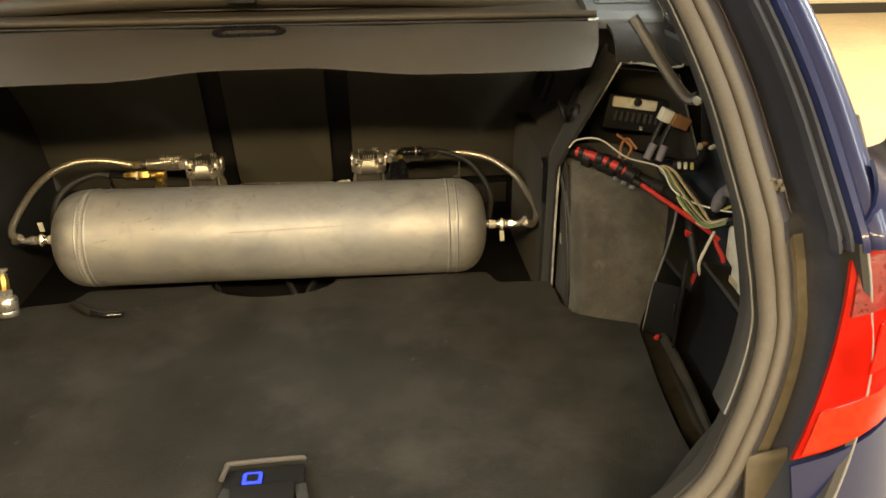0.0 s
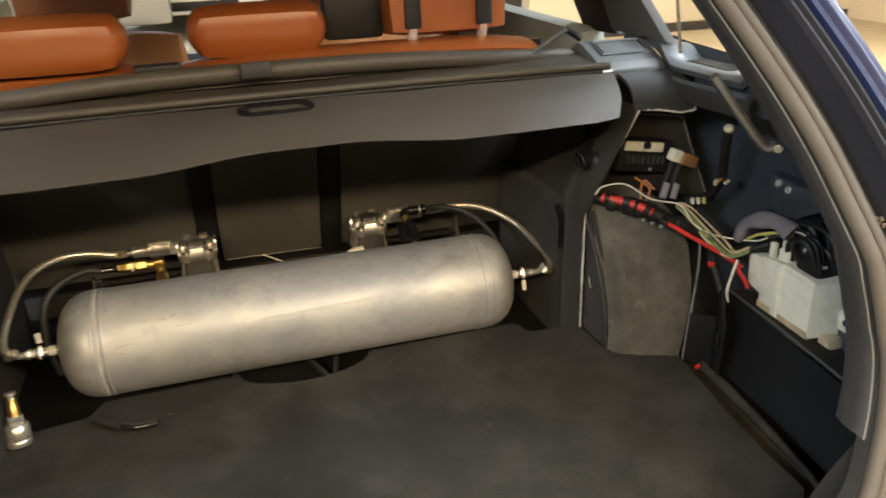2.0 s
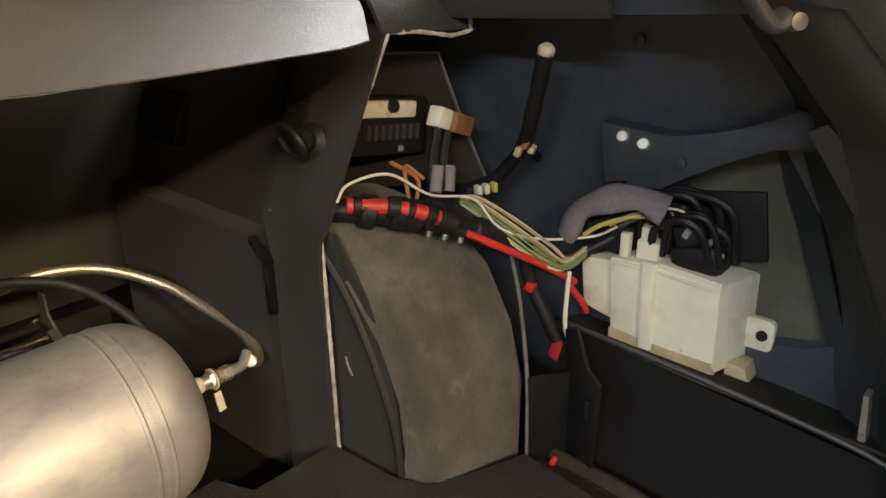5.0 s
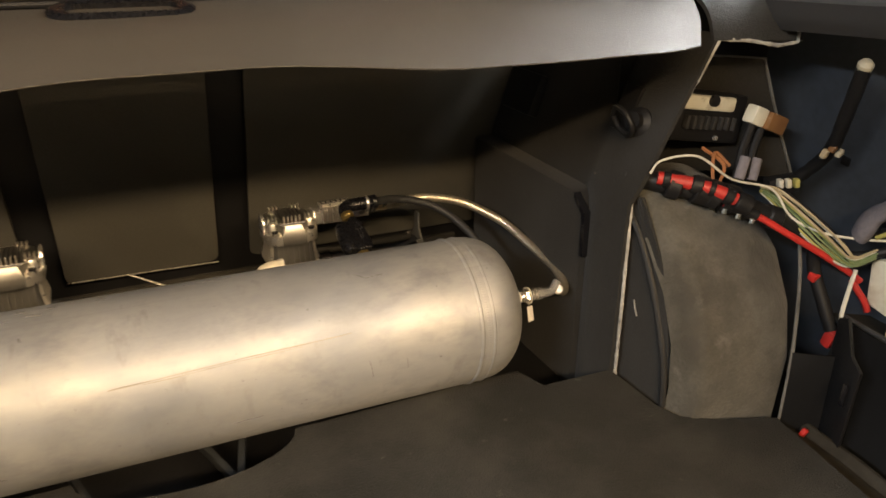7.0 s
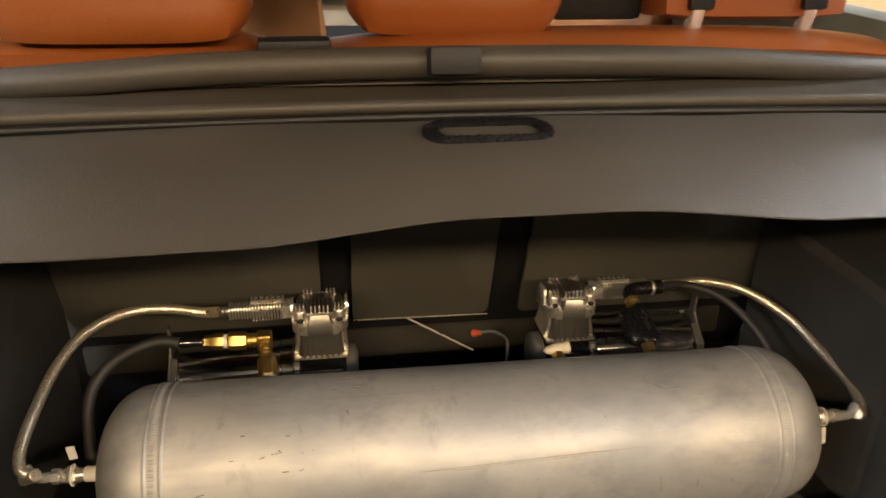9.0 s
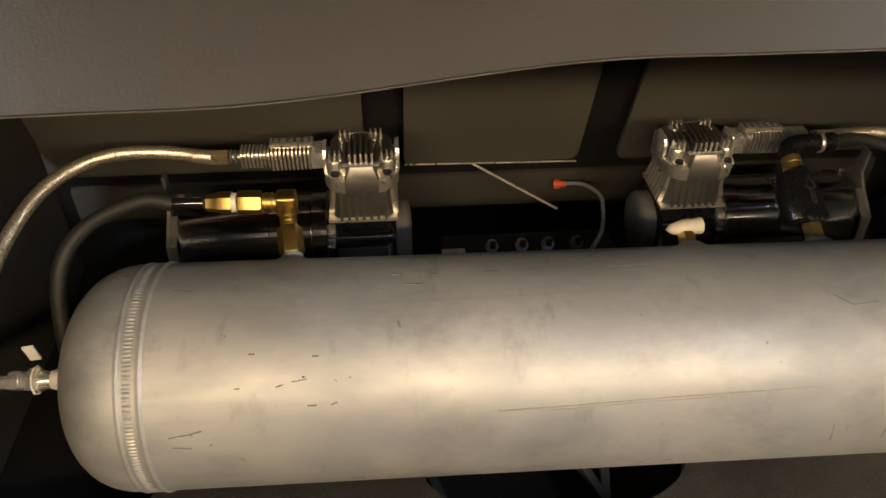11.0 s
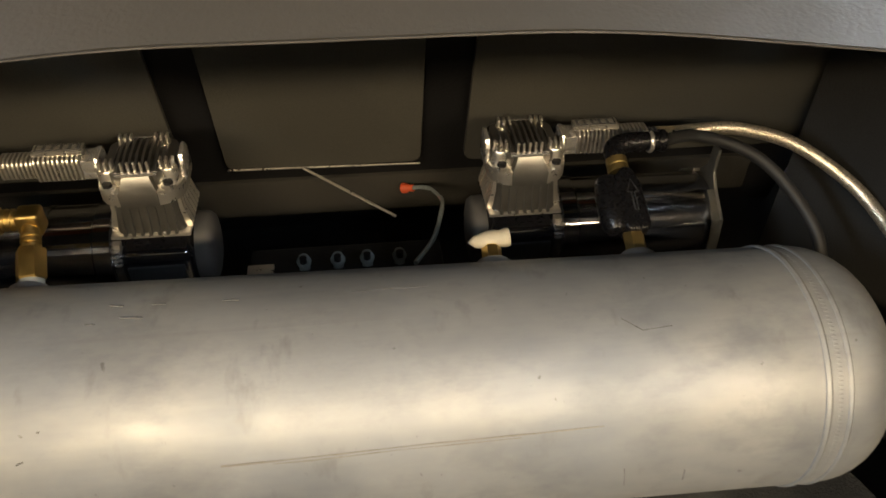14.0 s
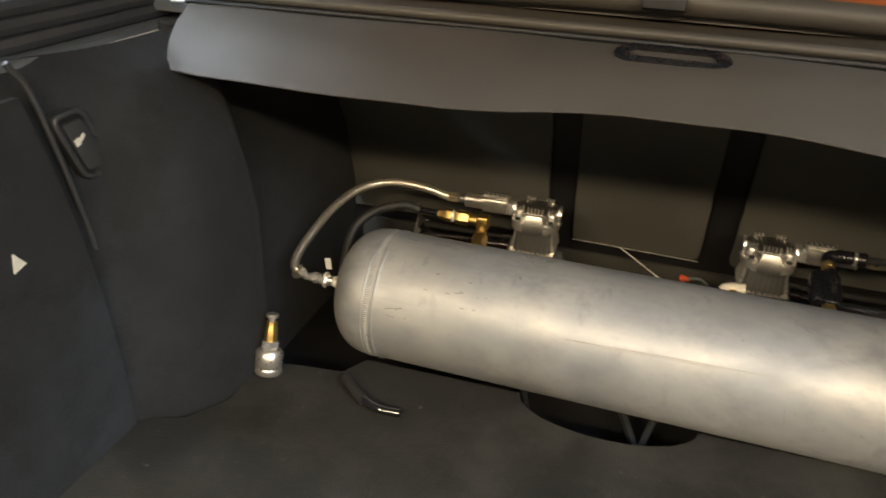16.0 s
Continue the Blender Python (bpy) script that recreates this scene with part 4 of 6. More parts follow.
# front seats, seen over the rear bench
front = thing("front_seat", (-0.36, 1.05, -0.25), "tan leather front seat", "seat", "front seats")
part("backrest", cushion((-0.36, 1.00, 0.17), (0.50, 0.14, 0.52), (-14, 0, 0), 0.35), M_LEATHER2, front)
part("cushion", cushion((-0.36, 1.28, -0.14), (0.52, 0.50, 0.15), (0, 0, 0), 0.35), M_LEATHER2, front)
hrf = part("headrest", cushion((-0.36, 0.93, 0.56), (0.27, 0.10, 0.18), (-8, 0, 0), 0.4), M_LEATHER, front)
for dx in (-0.07, 0.07):
    part("post", rod((-0.36 + dx, 0.935, 0.40), (-0.36 + dx, 0.93, 0.52), 0.007, 12), M_CHROME, hrf)
copy_thing(front, Matrix.Translation((0.44, 1.10, -0.16)))
part("dashboard", cushion((0, 2.0, 0.12), (1.35, 0.36, 0.24), (0, 0, 0), 0.35), M_PLAST, car, "dark dashboard")
part("windscreen_header", box((0, 1.75, 0.80), (1.2, 0.12, 0.06), (0, 0, 0), 0.02), M_DARKPAINT, car)
for s in (1, -1):
    part("windscreen_pillar", rod((s * 0.60, 1.75, 0.80), (s * 0.70, 2.45, 0.30), 0.03, 12), M_DARKPAINT, car)

# cars standing ahead in the garage


def parked_car(name, at, length, paint, label, facing=False):
    c = thing(name, (at[0], at[1], G), label, "car", "parked cars")
    x0, y, L = at[0], at[1], length
    side_line = [(-0.5, 0.28), (-0.5, 0.62), (-0.46, 0.78), (-0.22, 0.86), (-0.10, 1.18), (0.06, 1.34), (0.30, 1.34), (0.46, 0.98), (0.5, 0.82), (0.5, 0.28)]
    part("body", prism([(x0 + a * L, G + z) for a, z in side_line], y - 0.8, y + 0.8, "y", 0.05), paint, c)
    part("side_window", prism([(x0 + a * L, G + z) for a, z in ((-0.16, 0.92), (-0.07, 1.17), (0.06, 1.28), (0.28, 1.28), (0.38, 0.96))], y - 0.815, y - 0.79, "y", 0.01), M_GLOSSBLK, c)
    for a in (-0.31, 0.31):
        w = part("wheel", rod((x0 + a * L, y - 0.84, G + 0.30), (x0 + a * L, y - 0.62, G + 0.30), 0.28, 28, None, 0.03), M_RUBBER, c)
        part("rim", lathe([(0.0, 0.0), (0.04, 0.01), (0.07, 0.005), (0.15, 0.012), (0.165, 0.0), (0.0, -0.01)], axis_pose((x0 + a * L, y - 0.842, G + 0.30), (x0 + a * L, y - 1.0, G + 0.30)), 24), M_CHROME, w, "alloy rim")
        for k in range(5):
            an = 2 * math.pi * k / 5
            part("spoke", box((x0 + a * L + 0.085 * math.cos(an), y - 0.855, G + 0.30 + 0.085 * math.sin(an)), (0.15, 0.015, 0.030), (0, -math.degrees(an), 0), 0.004), M_CHROME, w)
    if facing:
        part("grille", box((x0 - 0.5 * L, y, G + 0.62), (0.06, 0.8, 0.10), (0, 0, 0), 0.02), M_GLOSSBLK, c)
        for k in (-1, 1):
            part("headlight", box((x0 - 0.492 * L, y + k * 0.58, G + 0.66), (0.06, 0.30, 0.12), (0, 0, 0), 0.03), M_CHROME, c)
        part("lower_grille", box((x0 - 0.5 * L, y, G + 0.38), (0.05, 1.0, 0.10), (0, 0, 0), 0.02), M_BLACK, c)
        c.matrix_basis = pose(x0, y, G, 0, 0, 90)
    return c


parked_car("parked_car", (-2.35, 8.4), 4.2, M_SILVER, "silver car parked in the garage")
parked_car("parked_car", (0.0, 10.6), 4.6, mat("white_van_paint", (0.75, 0.76, 0.75), 0.35, scale=200, vary=0.05, bump=0.01, coat=0.6), "white car parked nose-on in the garage", True)

# ---------- load cover ----------
cover = thing("load_cover", (0, 0.0, 0.44), "dark brown-grey vinyl roller load cover with a hanging flap", "load cover")


def hinge(x):
    return Vector((x, 0.018 - 0.066 * (x / 0.55) ** 2, 0.433 + 0.010 * (x / 0.55) ** 2))


def flap_low(x):
    """The flap's lower hem, cut higher in the middle."""
    m = min(1, max(0, (0.25 - abs(x - 0.03)) / 0.20))
    m = m * m * (3 - 2 * m)
    e = max(0, (abs(x) - 0.46) / 0.088) ** 2
    return Vector((x, -0.139 + 0.010 * m + 0.006 * e, 0.384 + 0.012 * m + 0.003 * e))


def flap_f(u, v):
    x = -0.538 + 1.098 * u
    h = hinge(x) + Vector((0, -0.005, -0.001))
    taper = (-0.011 * min(1, v / 0.72) - 0.013 * max(0, (v - 0.72) / 0.28)) * max(0, (abs(x) - 0.47) / 0.08)
    p = h.lerp(flap_low(x), v)
    return p + Vector((taper if x > 0 else -taper, 0, 0.010 * math.sin(math.pi * v) + 0.0022 * noise.noise((x * 7, v * 2.5, 0))))


part("flap", sheet(flap_f, 60, 12, 0.0008), M_COVER, cover)
part("flap_hem", sheet(lambda u, v: flap_f(u, 1.0) + Vector((0, 0.0025 * v - 0.001, -0.0002 - (0.0005 + 0.0010 * noise.noise((u * 110, v, 5))) * v)), 160, 2, 0.0006), M_COVER, cover, "folded frayed hem")
part("top_sheet", sheet(lambda u, v: hinge(-0.548 + 1.096 * u) + Vector((0, 0.011 + 0.11 * v, 0.001 + 0.022 * v + 0.002 * noise.noise((u * 9, v * 3, 2)))), 40, 8, 0.003), M_COVER, cover)
part("edge_rod", tube([hinge(-0.56 + 1.12 * k / 20) + Vector((0, 0.007, 0.009)) for k in range(21)], 0.0062, 10, None, 2), M_COVER, cover, "rolled edge over the pull rod")
part("hinge_gap", tube([hinge(-0.545 + 1.09 * k / 20) + Vector((0, -0.001, 0.001)) for k in range(21)], 0.0030, 8, None, 2), M_BLACK, cover)
part("cassette_tube", tube([(-0.50, 0.06, 0.455), (-0.36, 0.06, 0.462), (-0.24, 0.07, 0.468), (-0.10, 0.075, 0.470), (0.10, 0.075, 0.470), (0.26, 0.072, 0.467), (0.40, 0.065, 0.460), (0.54, 0.06, 0.455)], 0.0155, 14, None, 6, lambda i: 0.75 + 0.25 * math.sin(math.pi * min(1, max(0, i / 42))) ** 0.5), M_COVER, cover, "rolled cover tube")
part("cassette_clip", box((-0.014, 0.062, 0.474), (0.048, 0.044, 0.026), (-12, 0, 0), 0.005), M_BLACK, cover, "grey plastic cassette clip")
part("cassette_shelf", sheet(lambda u, v: Vector((-0.58 + 1.16 * u, 0.08 + 0.07 * v, 0.455 - 0.008 * v)), 10, 3, 0.006), M_COVER, cover)
# grip in the flap
gx = 0.004
gm = Matrix.Translation(Vector((gx, -0.024, 0.4283))) @ pose(0, 0, 0, 13, 0, 0)
go = rounded(0.116, 0.040, 0.019, 6)
gi = rounded(0.088, 0.022, 0.0105, 6)
b = bmesh.new()
rings = []
for o, h in ((go, -0.004), (go, 0.004), ([(a * 0.92, c * 0.82) for a, c in go], 0.007), (gi, 0.006), (gi, -0.006)):
    rings.append([b.verts.new((a, c, h)) for a, c in o])
for r0, r1 in zip(rings[:-1], rings[1:]):
    for k in range(len(r0)):
        j = (k + 1) % len(r0)
        b.faces.new((r0[k], r0[j], r1[j], r1[k]))
bmesh.ops.transform(b, matrix=gm, verts=b.verts)
grip = part("grip", b, M_VALVE, cover, "black oval pull grip")
b = prism(rounded(0.090, 0.024, 0.0115, 6), -0.004, 0.0015, "z")
bmesh.ops.transform(b, matrix=gm, verts=b.verts)
part("grip_recess", b, M_COVER, grip)
for s in (1, -1):
    part("hook_pin", rod(hinge(s * 0.545) + Vector((0, 0.0, 0)), hinge(s * 0.545) + Vector((s * 0.018, 0, 0)), 0.0035, 10), M_ALU2, cover, "bare metal end pin")
    prof = [(-0.034, 0.426), (-0.030, 0.441), (-0.016, 0.452), (0.002, 0.460), (0.045, 0.4755), (0.062, 0.476), (0.078, 0.468), (0.082, 0.430)]
    cap = part("cassette_end", prism(prof, s * 0.552, s * 0.680, "x", 0.003), M_CAPGREY, cover, "blue-grey plastic cassette end cap")
    part("cap_plate", box((s * 0.617, 0.0225, 0.4685), (0.082, 0.036, 0.005), (19.5, 0, 0), 0.002), M_CAPGREY, cap)
    fr = [(s * (0.617 + a), 0.0235 + b, 0.4695 + 0.354 * b) for a, b in ((-0.046, -0.021), (0.046, -0.021), (0.046, 0.021), (-0.046, 0.021), (-0.046, -0.021))]
    part("cap_rim", tube(fr, 0.0022, 6, None, 0), M_CAPGREY, cap)
    part("cap_gap", tube([(s * 0.683, 0.075, 0.470), (s * 0.683, 0.05, 0.476), (s * 0.683, 0.0, 0.461), (s * 0.683, -0.022, 0.448), (s * 0.683, -0.032, 0.430)], 0.003, 8, None, 4), M_BLACK, cap)

    def ledge_f(u, v, s=s):
        y = 0.12 - 0.36 * v
        k = min(1, max(0, (y + 0.055) / 0.055))
        k = k * k * (3 - 2 * k)
        drop = 0.008 * max(0, 1 - u / 0.25) ** 2
        return Vector((s * (0.682 + 0.075 * u - 0.015 * v), y, 0.446 + 0.030 * k - drop * (1 - 0.6 * k) - 0.010 * u * k + 0.012 * v))
    led = whole("parcel_ledge", sheet(ledge_f, 10, 24, 0.012), M_CAPGREY, "blue-grey plastic side ledge with vent slots", "ledge", kind="structure")
    for k in range(11):
        q = ledge_f(0.55, 0.53 + 0.03 * k, s)
        part("vent_slot", box((q.x, q.y, q.z + 0.0005), (0.042, 0.0045, 0.003), (-2, 0, 0)), M_BLACK, led)
    part("ledge_side", sheet(lambda u, v, s=s: Vector((s * (0.676 - 0.006 * math.sin(math.pi * v) - 0.012 * u), -0.03 - 0.25 * u, 0.392 + 0.028 * v + 0.014 * u)), 8, 6, 0.006), M_PLAST, led)
    for k in range(2):
        part("ledge_rail", tube([(s * 0.672, -0.034, 0.424 - 0.014 * k), (s * 0.668, -0.12, 0.426 - 0.014 * k), (s * 0.658, -0.27, 0.436 - 0.014 * k)], 0.0045, 8, None, 4), M_CAPGREY, led)
whole("prop_rod", rod((0.463, 0.055, 0.466), (0.508, 0.02, 0.507), 0.0042, 10), M_CAPGREY, "thin grey metal rod leaning on the cover", "rod")
whole("belt_strap", tube([(0.508, 0.02, 0.507), (0.53, 0.06, 0.500), (0.56, 0.08, 0.485), (0.58, 0.10, 0.474)], 0.006, 8, None, 6, None, 0.4), M_BLACK, "black belt strap on the side ledge", "strap")

# ---------- air tank ----------
TC = Vector((0.008, 0.0, 0.0705))
TM = Matrix.Translation(TC) @ pose(0, 0, 0, 0, 0, -1.15)
R, HL = 0.087, 0.384
tank = thing("air_tank", TC - Vector((0, 0, R)), "brushed aluminium air tank with domed ends lying across the boot", "air tank")
prof = []
for k in range(15):
    a = math.pi / 2 * k / 14
    prof.append((R * math.sin(a) ** 0.75, -HL + 0.058 * (1 - math.cos(a) ** 0.85) if k < 14 else -HL + 0.058))
prof += [(R, -HL + 0.058 + (2 * HL - 0.116) * k / 12) for k in range(1, 12)]
prof += [(r, -h) for r, h in reversed(prof[:15])]
XM = TM @ pose(0, 0, 0, 0, 90, 0)
part("shell", lathe(prof, XM, 72), M_ALU, tank)


def ring_bead(pts, r, stitched):
    """A low ring round the tank, with cross ripples where it is stitched."""
    b = tube(pts, r, 6, None, 0, None)
    ax = XM.to_3x3() @ Vector((0, 0, 1))
    cen = XM.translation
    for v in b.verts:
        d = v.co - cen
        rad = d - ax * d.dot(ax)
        k = (rad.length - R + 0.0004)
        a = math.atan2(rad.z, rad.y)
        rip = 0.55 + 0.45 * math.sin(a * 190) if stitched else 1.0
        v.co += rad.normalized() * (k * (0.36 * rip if stitched else 0.8) - k)
    return b


for s in (1, -1):
    for off, r, n, name in ((0.0590, 0.0020, 90, "weld_line"), (0.0660, 0.0036, 880, "weld_bead"), (0.0740, 0.0026, 90, "weld_line")):
        ringp = [XM @ Vector(((R - 0.0004) * math.cos(2 * math.pi * k / n), (R - 0.0004) * math.sin(2 * math.pi * k / n), s * (HL - off))) for k in range(n + 1)]
        part(name, ring_bead(ringp, r if s < 0 or n < 200 else 0.0022, n > 200), M_ALU, tank, "rippled weld bead" if n > 200 else "")


def on_tank(x, deg, out=0.0):
    """A place on the tank at x, deg above the horizontal on its far side."""
    a = radians(deg)
    return TM @ Vector((x - TC.x, (R + out) * math.cos(a), (R + out) * math.sin(a)))


PORT = 27
for x in (-0.213, 0.127, 0.240):
    part("port_boss", lathe([(0.0165, -0.004), (0.0145, 0.004), (0.011, 0.007), (0.0, 0.007)], axis_pose(on_tank(x, PORT), on_tank(x, PORT, 0.1)), 24), M_ALU, tank)
cap = part("port_plug", lathe([(0.0, 0), (0.0078, 0), (0.0078, 0.012), (0.0060, 0.014), (0.0, 0.0145)], axis_pose(on_tank(0.127, PORT, 0.005), on_tank(0.127, PORT, 0.1)), 6), M_BRASS, tank, "brass port plug")
tape_c = on_tank(0.127, PORT, 0.025)
part("plug_tape", lathe([(0.0, 0), (0.0070, 0.001), (0.0076, 0.004), (0.0066, 0.009), (0.0076, 0.013), (0.0072, 0.019), (0.0046, 0.029), (0.0, 0.034)], axis_pose(tape_c + Vector((0.016, 0, 0.001)), tape_c + Vector((-0.03, -0.002, -0.002))), 9), M_TAPE, cap, "wound yellowed thread tape")
for k, x in enumerate((-0.10, 0.03, 0.06)):
    part("mount_strut", box((x, -0.03 + 0.02 * k, -0.055), (0.008, 0.14, 0.012), (0, 0, 18 - 30 * (k == 2)), 0.002), M_CASTBLK, tank, "thin mounting strut")


def end_valve(side):
    """The fitting, safety tag and nut at an end of the tank."""
    c = TM @ Vector((side * 0.389, 0, 0.0))
    d = (TM.to_3x3() @ Vector((side, 0, 0)))
    v = thing("end_valve", c, "bright steel check valve with a taped thread and a paper tag", "valve", "tank end valves")
    part("nipple", lathe([(0.0, -0.010), (0.0072, -0.010), (0.0072, 0.018), (0.0080, 0.020), (0.0080, 0.034), (0.0062, 0.036), (0.0062, 0.044), (0.0, 0.044)], axis_pose(c, c + d), 18), M_CHROME, v)
    part("hex_nut", lathe([(0.0, 0.022), (0.0092, 0.022), (0.0098, 0.023), (0.0098, 0.030), (0.0092, 0.031), (0.0, 0.031)], axis_pose(c, c + d), 6), M_CHROME, v)
    part("hex_nut", lathe([(0.0, 0.038), (0.0080, 0.038), (0.0080, 0.046), (0.0, 0.046)], axis_pose(c, c + d), 6), M_CHROME, v)
    part("tape", lathe([(0.0073, 0.002), (0.0080, 0.004), (0.0080, 0.012), (0.0073, 0.014)], axis_pose(c, c + d), 18, None, False), M_TAG, v, "wound thread tape")
    up = 1 if side < 0 else -1
    part("tag_loop", tube([c + d * 0.026 + Vector((0, 0.011 * math.cos(a * 0.7), 0.011 * math.sin(a * 0.7))) for a in range(10)], 0.0009, 6, None, 0), M_TAG, v)
    part("tag", box(c + d * 0.026 + Vector((0, 0.009 * (-side), up * 0.021)), (0.0085, 0.0022, 0.020), (14 * up, 0, 8), 0.001), M_TAG, v, "small white tag")
    part("elbow", tube([c + d * 0.040, c + d * 0.060, c + d * 0.072 + Vector((0, 0.006, 0.008))], 0.0056, 12, None, 5), M_CHROME, v)
    return c + d * 0.072


e_r, e_l = end_valve(1), end_valve(-1)

M_RUB = mat("brownish_rub_mark", (0.30, 0.275, 0.235), 0.6, metal=0.4, scale=300, vary=0.3, bump=0.05)
M_SCUFF = mat("grey_scuff", (0.13, 0.125, 0.12), 0.9, metal=0.0, spec=0.1, scale=300, vary=0.4, bump=0.1)


def scuff(x0, x1, d0, d1, r=0.0007, material=None):
    """A thin scratch on the tank's near side, between two angles below the top."""
    pts = []
    for k in range(13):
        f = k / 12
        a = radians(90 + d0 + (d1 - d0) * f + min(0.5, 22 * abs(x1 - x0)) * noise.noise((f * 3, x0 * 9, 0)))
        pts.append(TM @ Vector((x0 + (x1 - x0) * f - TC.x, (R + 0.00005) * math.cos(a), (R + 0.0002) * math.sin(a))))
    part("scratch", tube(pts, r * 0.6, 5, None, 0, lambda i: 0.35 + 0.9 * abs(noise.noise((i * 0.6, x1 * 20, 3)))), material or M_SCUFF, tank)


for a in ((0.045, 0.075, 108, 107, 0.0012), (-0.285, -0.262, 71, 68, 0.0014), (-0.283, -0.270, 76, 77, 0.001), (-0.165, -0.155, 109, 111, 0.0012), (-0.240, -0.236, 84, 86, 0.0012), (-0.122, -0.108, 0, 1, 0.0024), (-0.131, -0.122, -8, -7, 0.0016),
          (-0.142, -0.136, 3, 3, 0.0010), (-0.104, -0.096, -7, -7, 0.0014), (-0.061, -0.051, -7, -7, 0.0013), (-0.186, -0.182, 36, 36, 0.0016), (-0.193, -0.191, 45, 45, 0.0018), (-0.1615, -0.160, 46, 46, 0.0014), (-0.190, -0.184, 58, 58, 0.0016), (-0.174, -0.170, 58, 57, 0.0014),
          (-0.229, -0.225, 34, 34, 0.0016), (-0.239, -0.235, 49, 49, 0.0014), (-0.211, -0.206, 49, 48, 0.0013), (-0.200, -0.190, 47, 46, 0.0010), (-0.286, -0.272, -1, 0, 0.0009), (-0.06, 0.172, 65, 60, 0.0013, M_RUB), (-0.03, 0.12, 65.6, 62.4, 0.0010, M_RUB), (0.187, 0.190, 82, 95, 0.0007), (0.228, 0.229, 86, 94, 0.0007), (0.190, 0.202, 16, 22, 0.0009), (0.202, 0.222, 22, 21, 0.0007), (-0.31, -0.305, 98, 101, 0.0016), (0.02, 0.07, -8, -9, 0.0006)):
    scuff(*a)

# ---------- compressors ----------
# built with the head at the origin and the motor along +x; the other is its mirror image
comp = thing("air_compressor", (0, 0, 0), "twelve-volt air compressor with polished finned head and gloss black motor", "compressor", "air compressors")
part("motor", lathe([(0.0, 0.050), (0.040, 0.050), (0.0435, 0.054), (0.0435, 0.182), (0.041, 0.187), (0.030, 0.190), (0.0, 0.190)], pose(0, 0, -0.077, 0, 90, 0), 48), M_MOTOR, comp, "gloss black motor can")
part("motor_collar", lathe([(0.043, 0.036), (0.0455, 0.038), (0.0455, 0.052), (0.043, 0.054)], pose(0, 0, -0.077, 0, 90, 0), 36), M_MOTOR, comp)
part("motor_band", lathe([(0.0436, 0.094), (0.0445, 0.0945), (0.0445, 0.097), (0.0436, 0.0975)], pose(0, 0, -0.077, 0, 90, 0), 36, None, False), M_MOTOR, comp)
part("crankcase", box((0.004, 0, -0.092), (0.072, 0.076, 0.078), (0, 0, 0), 0.012, 3), M_GLOSSBLK, comp, "gloss black crankcase")
for s in (1, -1):
    part("crank_plate", box((0.002, s * 0.0375, -0.094), (0.050, 0.006, 0.052), (0, 0, 0), 0.002), M_CASTBLK, comp, "satin black crankcase cover")
    part("foot_lug", prism([(0.029, -0.071), (0.046, -0.071), (0.046, -0.062), (0.041, -0.058), (0.036, -0.046), (0.029, -0.046)], s * 0.026, s * 0.034, "y", 0.001), M_ALU2, comp, "cast clamp lug")
    for k in range(4):
        part("foot_bolt", rod((0.0335, s * 0.036, -0.050 - 0.0045 * k), (0.0335, s * 0.036, -0.0525 - 0.0045 * k), 0.0046, 10, None, 0.0005), M_CHROME, comp)
part("crank_cap", lathe([(0.0, 0.0), (0.022, 0.0), (0.030, 0.002), (0.033, 0.006), (0.0335, 0.016), (0.0, 0.016)], pose(-0.0475, 0, -0.079, 0, 90, 0), 28), M_CAP, comp, "grey rubber crank cap")
# cylinder: slightly tapered core with upright ribs that flare towards the foot
cyl = bmesh.new()
rows = []
for w, d, z in ((0.0275, 0.0275, 0.0), (0.0275, 0.0275, -0.016), (0.0290, 0.0285, -0.030), (0.0300, 0.0290, -0.037)):
    rows.append([cyl.verts.new((x, y, z)) for x, y in rounded(2 * w, 2 * d, 0.008, 3)])
for r0, r1 in zip(rows[:-1], rows[1:]):
    for k in range(len(r0)):
        cyl.faces.new((r0[k], r0[(k + 1) % len(r0)], r1[(k + 1) % len(r0)], r1[k]))
cyl.faces.new(rows[0]), cyl.faces.new(rows[-1])
part("cylinder", cyl, M_ALUSHADE, comp, "cast cylinder")
for k in range(7):
    a = -0.0216 + 0.0072 * k
    for s in (1, -1):
        part("cylinder_rib", prism([(s * 0.025, -0.003), (s * 0.0290, -0.003), (s * 0.0295, -0.018), (s * 0.0330, -0.033), (s * 0.0330, -0.0375), (s * 0.025, -0.0375)], a - 0.0013, a + 0.0013, "x"), M_ALUSHADE, comp)
        part("cylinder_rib", prism([(s * 0.025, -0.003), (s * 0.0295, -0.003), (s * 0.0305, -0.018), (s * 0.0345, -0.033), (s * 0.0345, -0.0375), (s * 0.025, -0.0375)], a - 0.0013, a + 0.0013, "y"), M_ALU2, comp)
part("cylinder_foot", box((0.001, 0, -0.0393), (0.068, 0.064, 0.0036), (0, 0, 0), 0.0012), M_ALU2, comp)
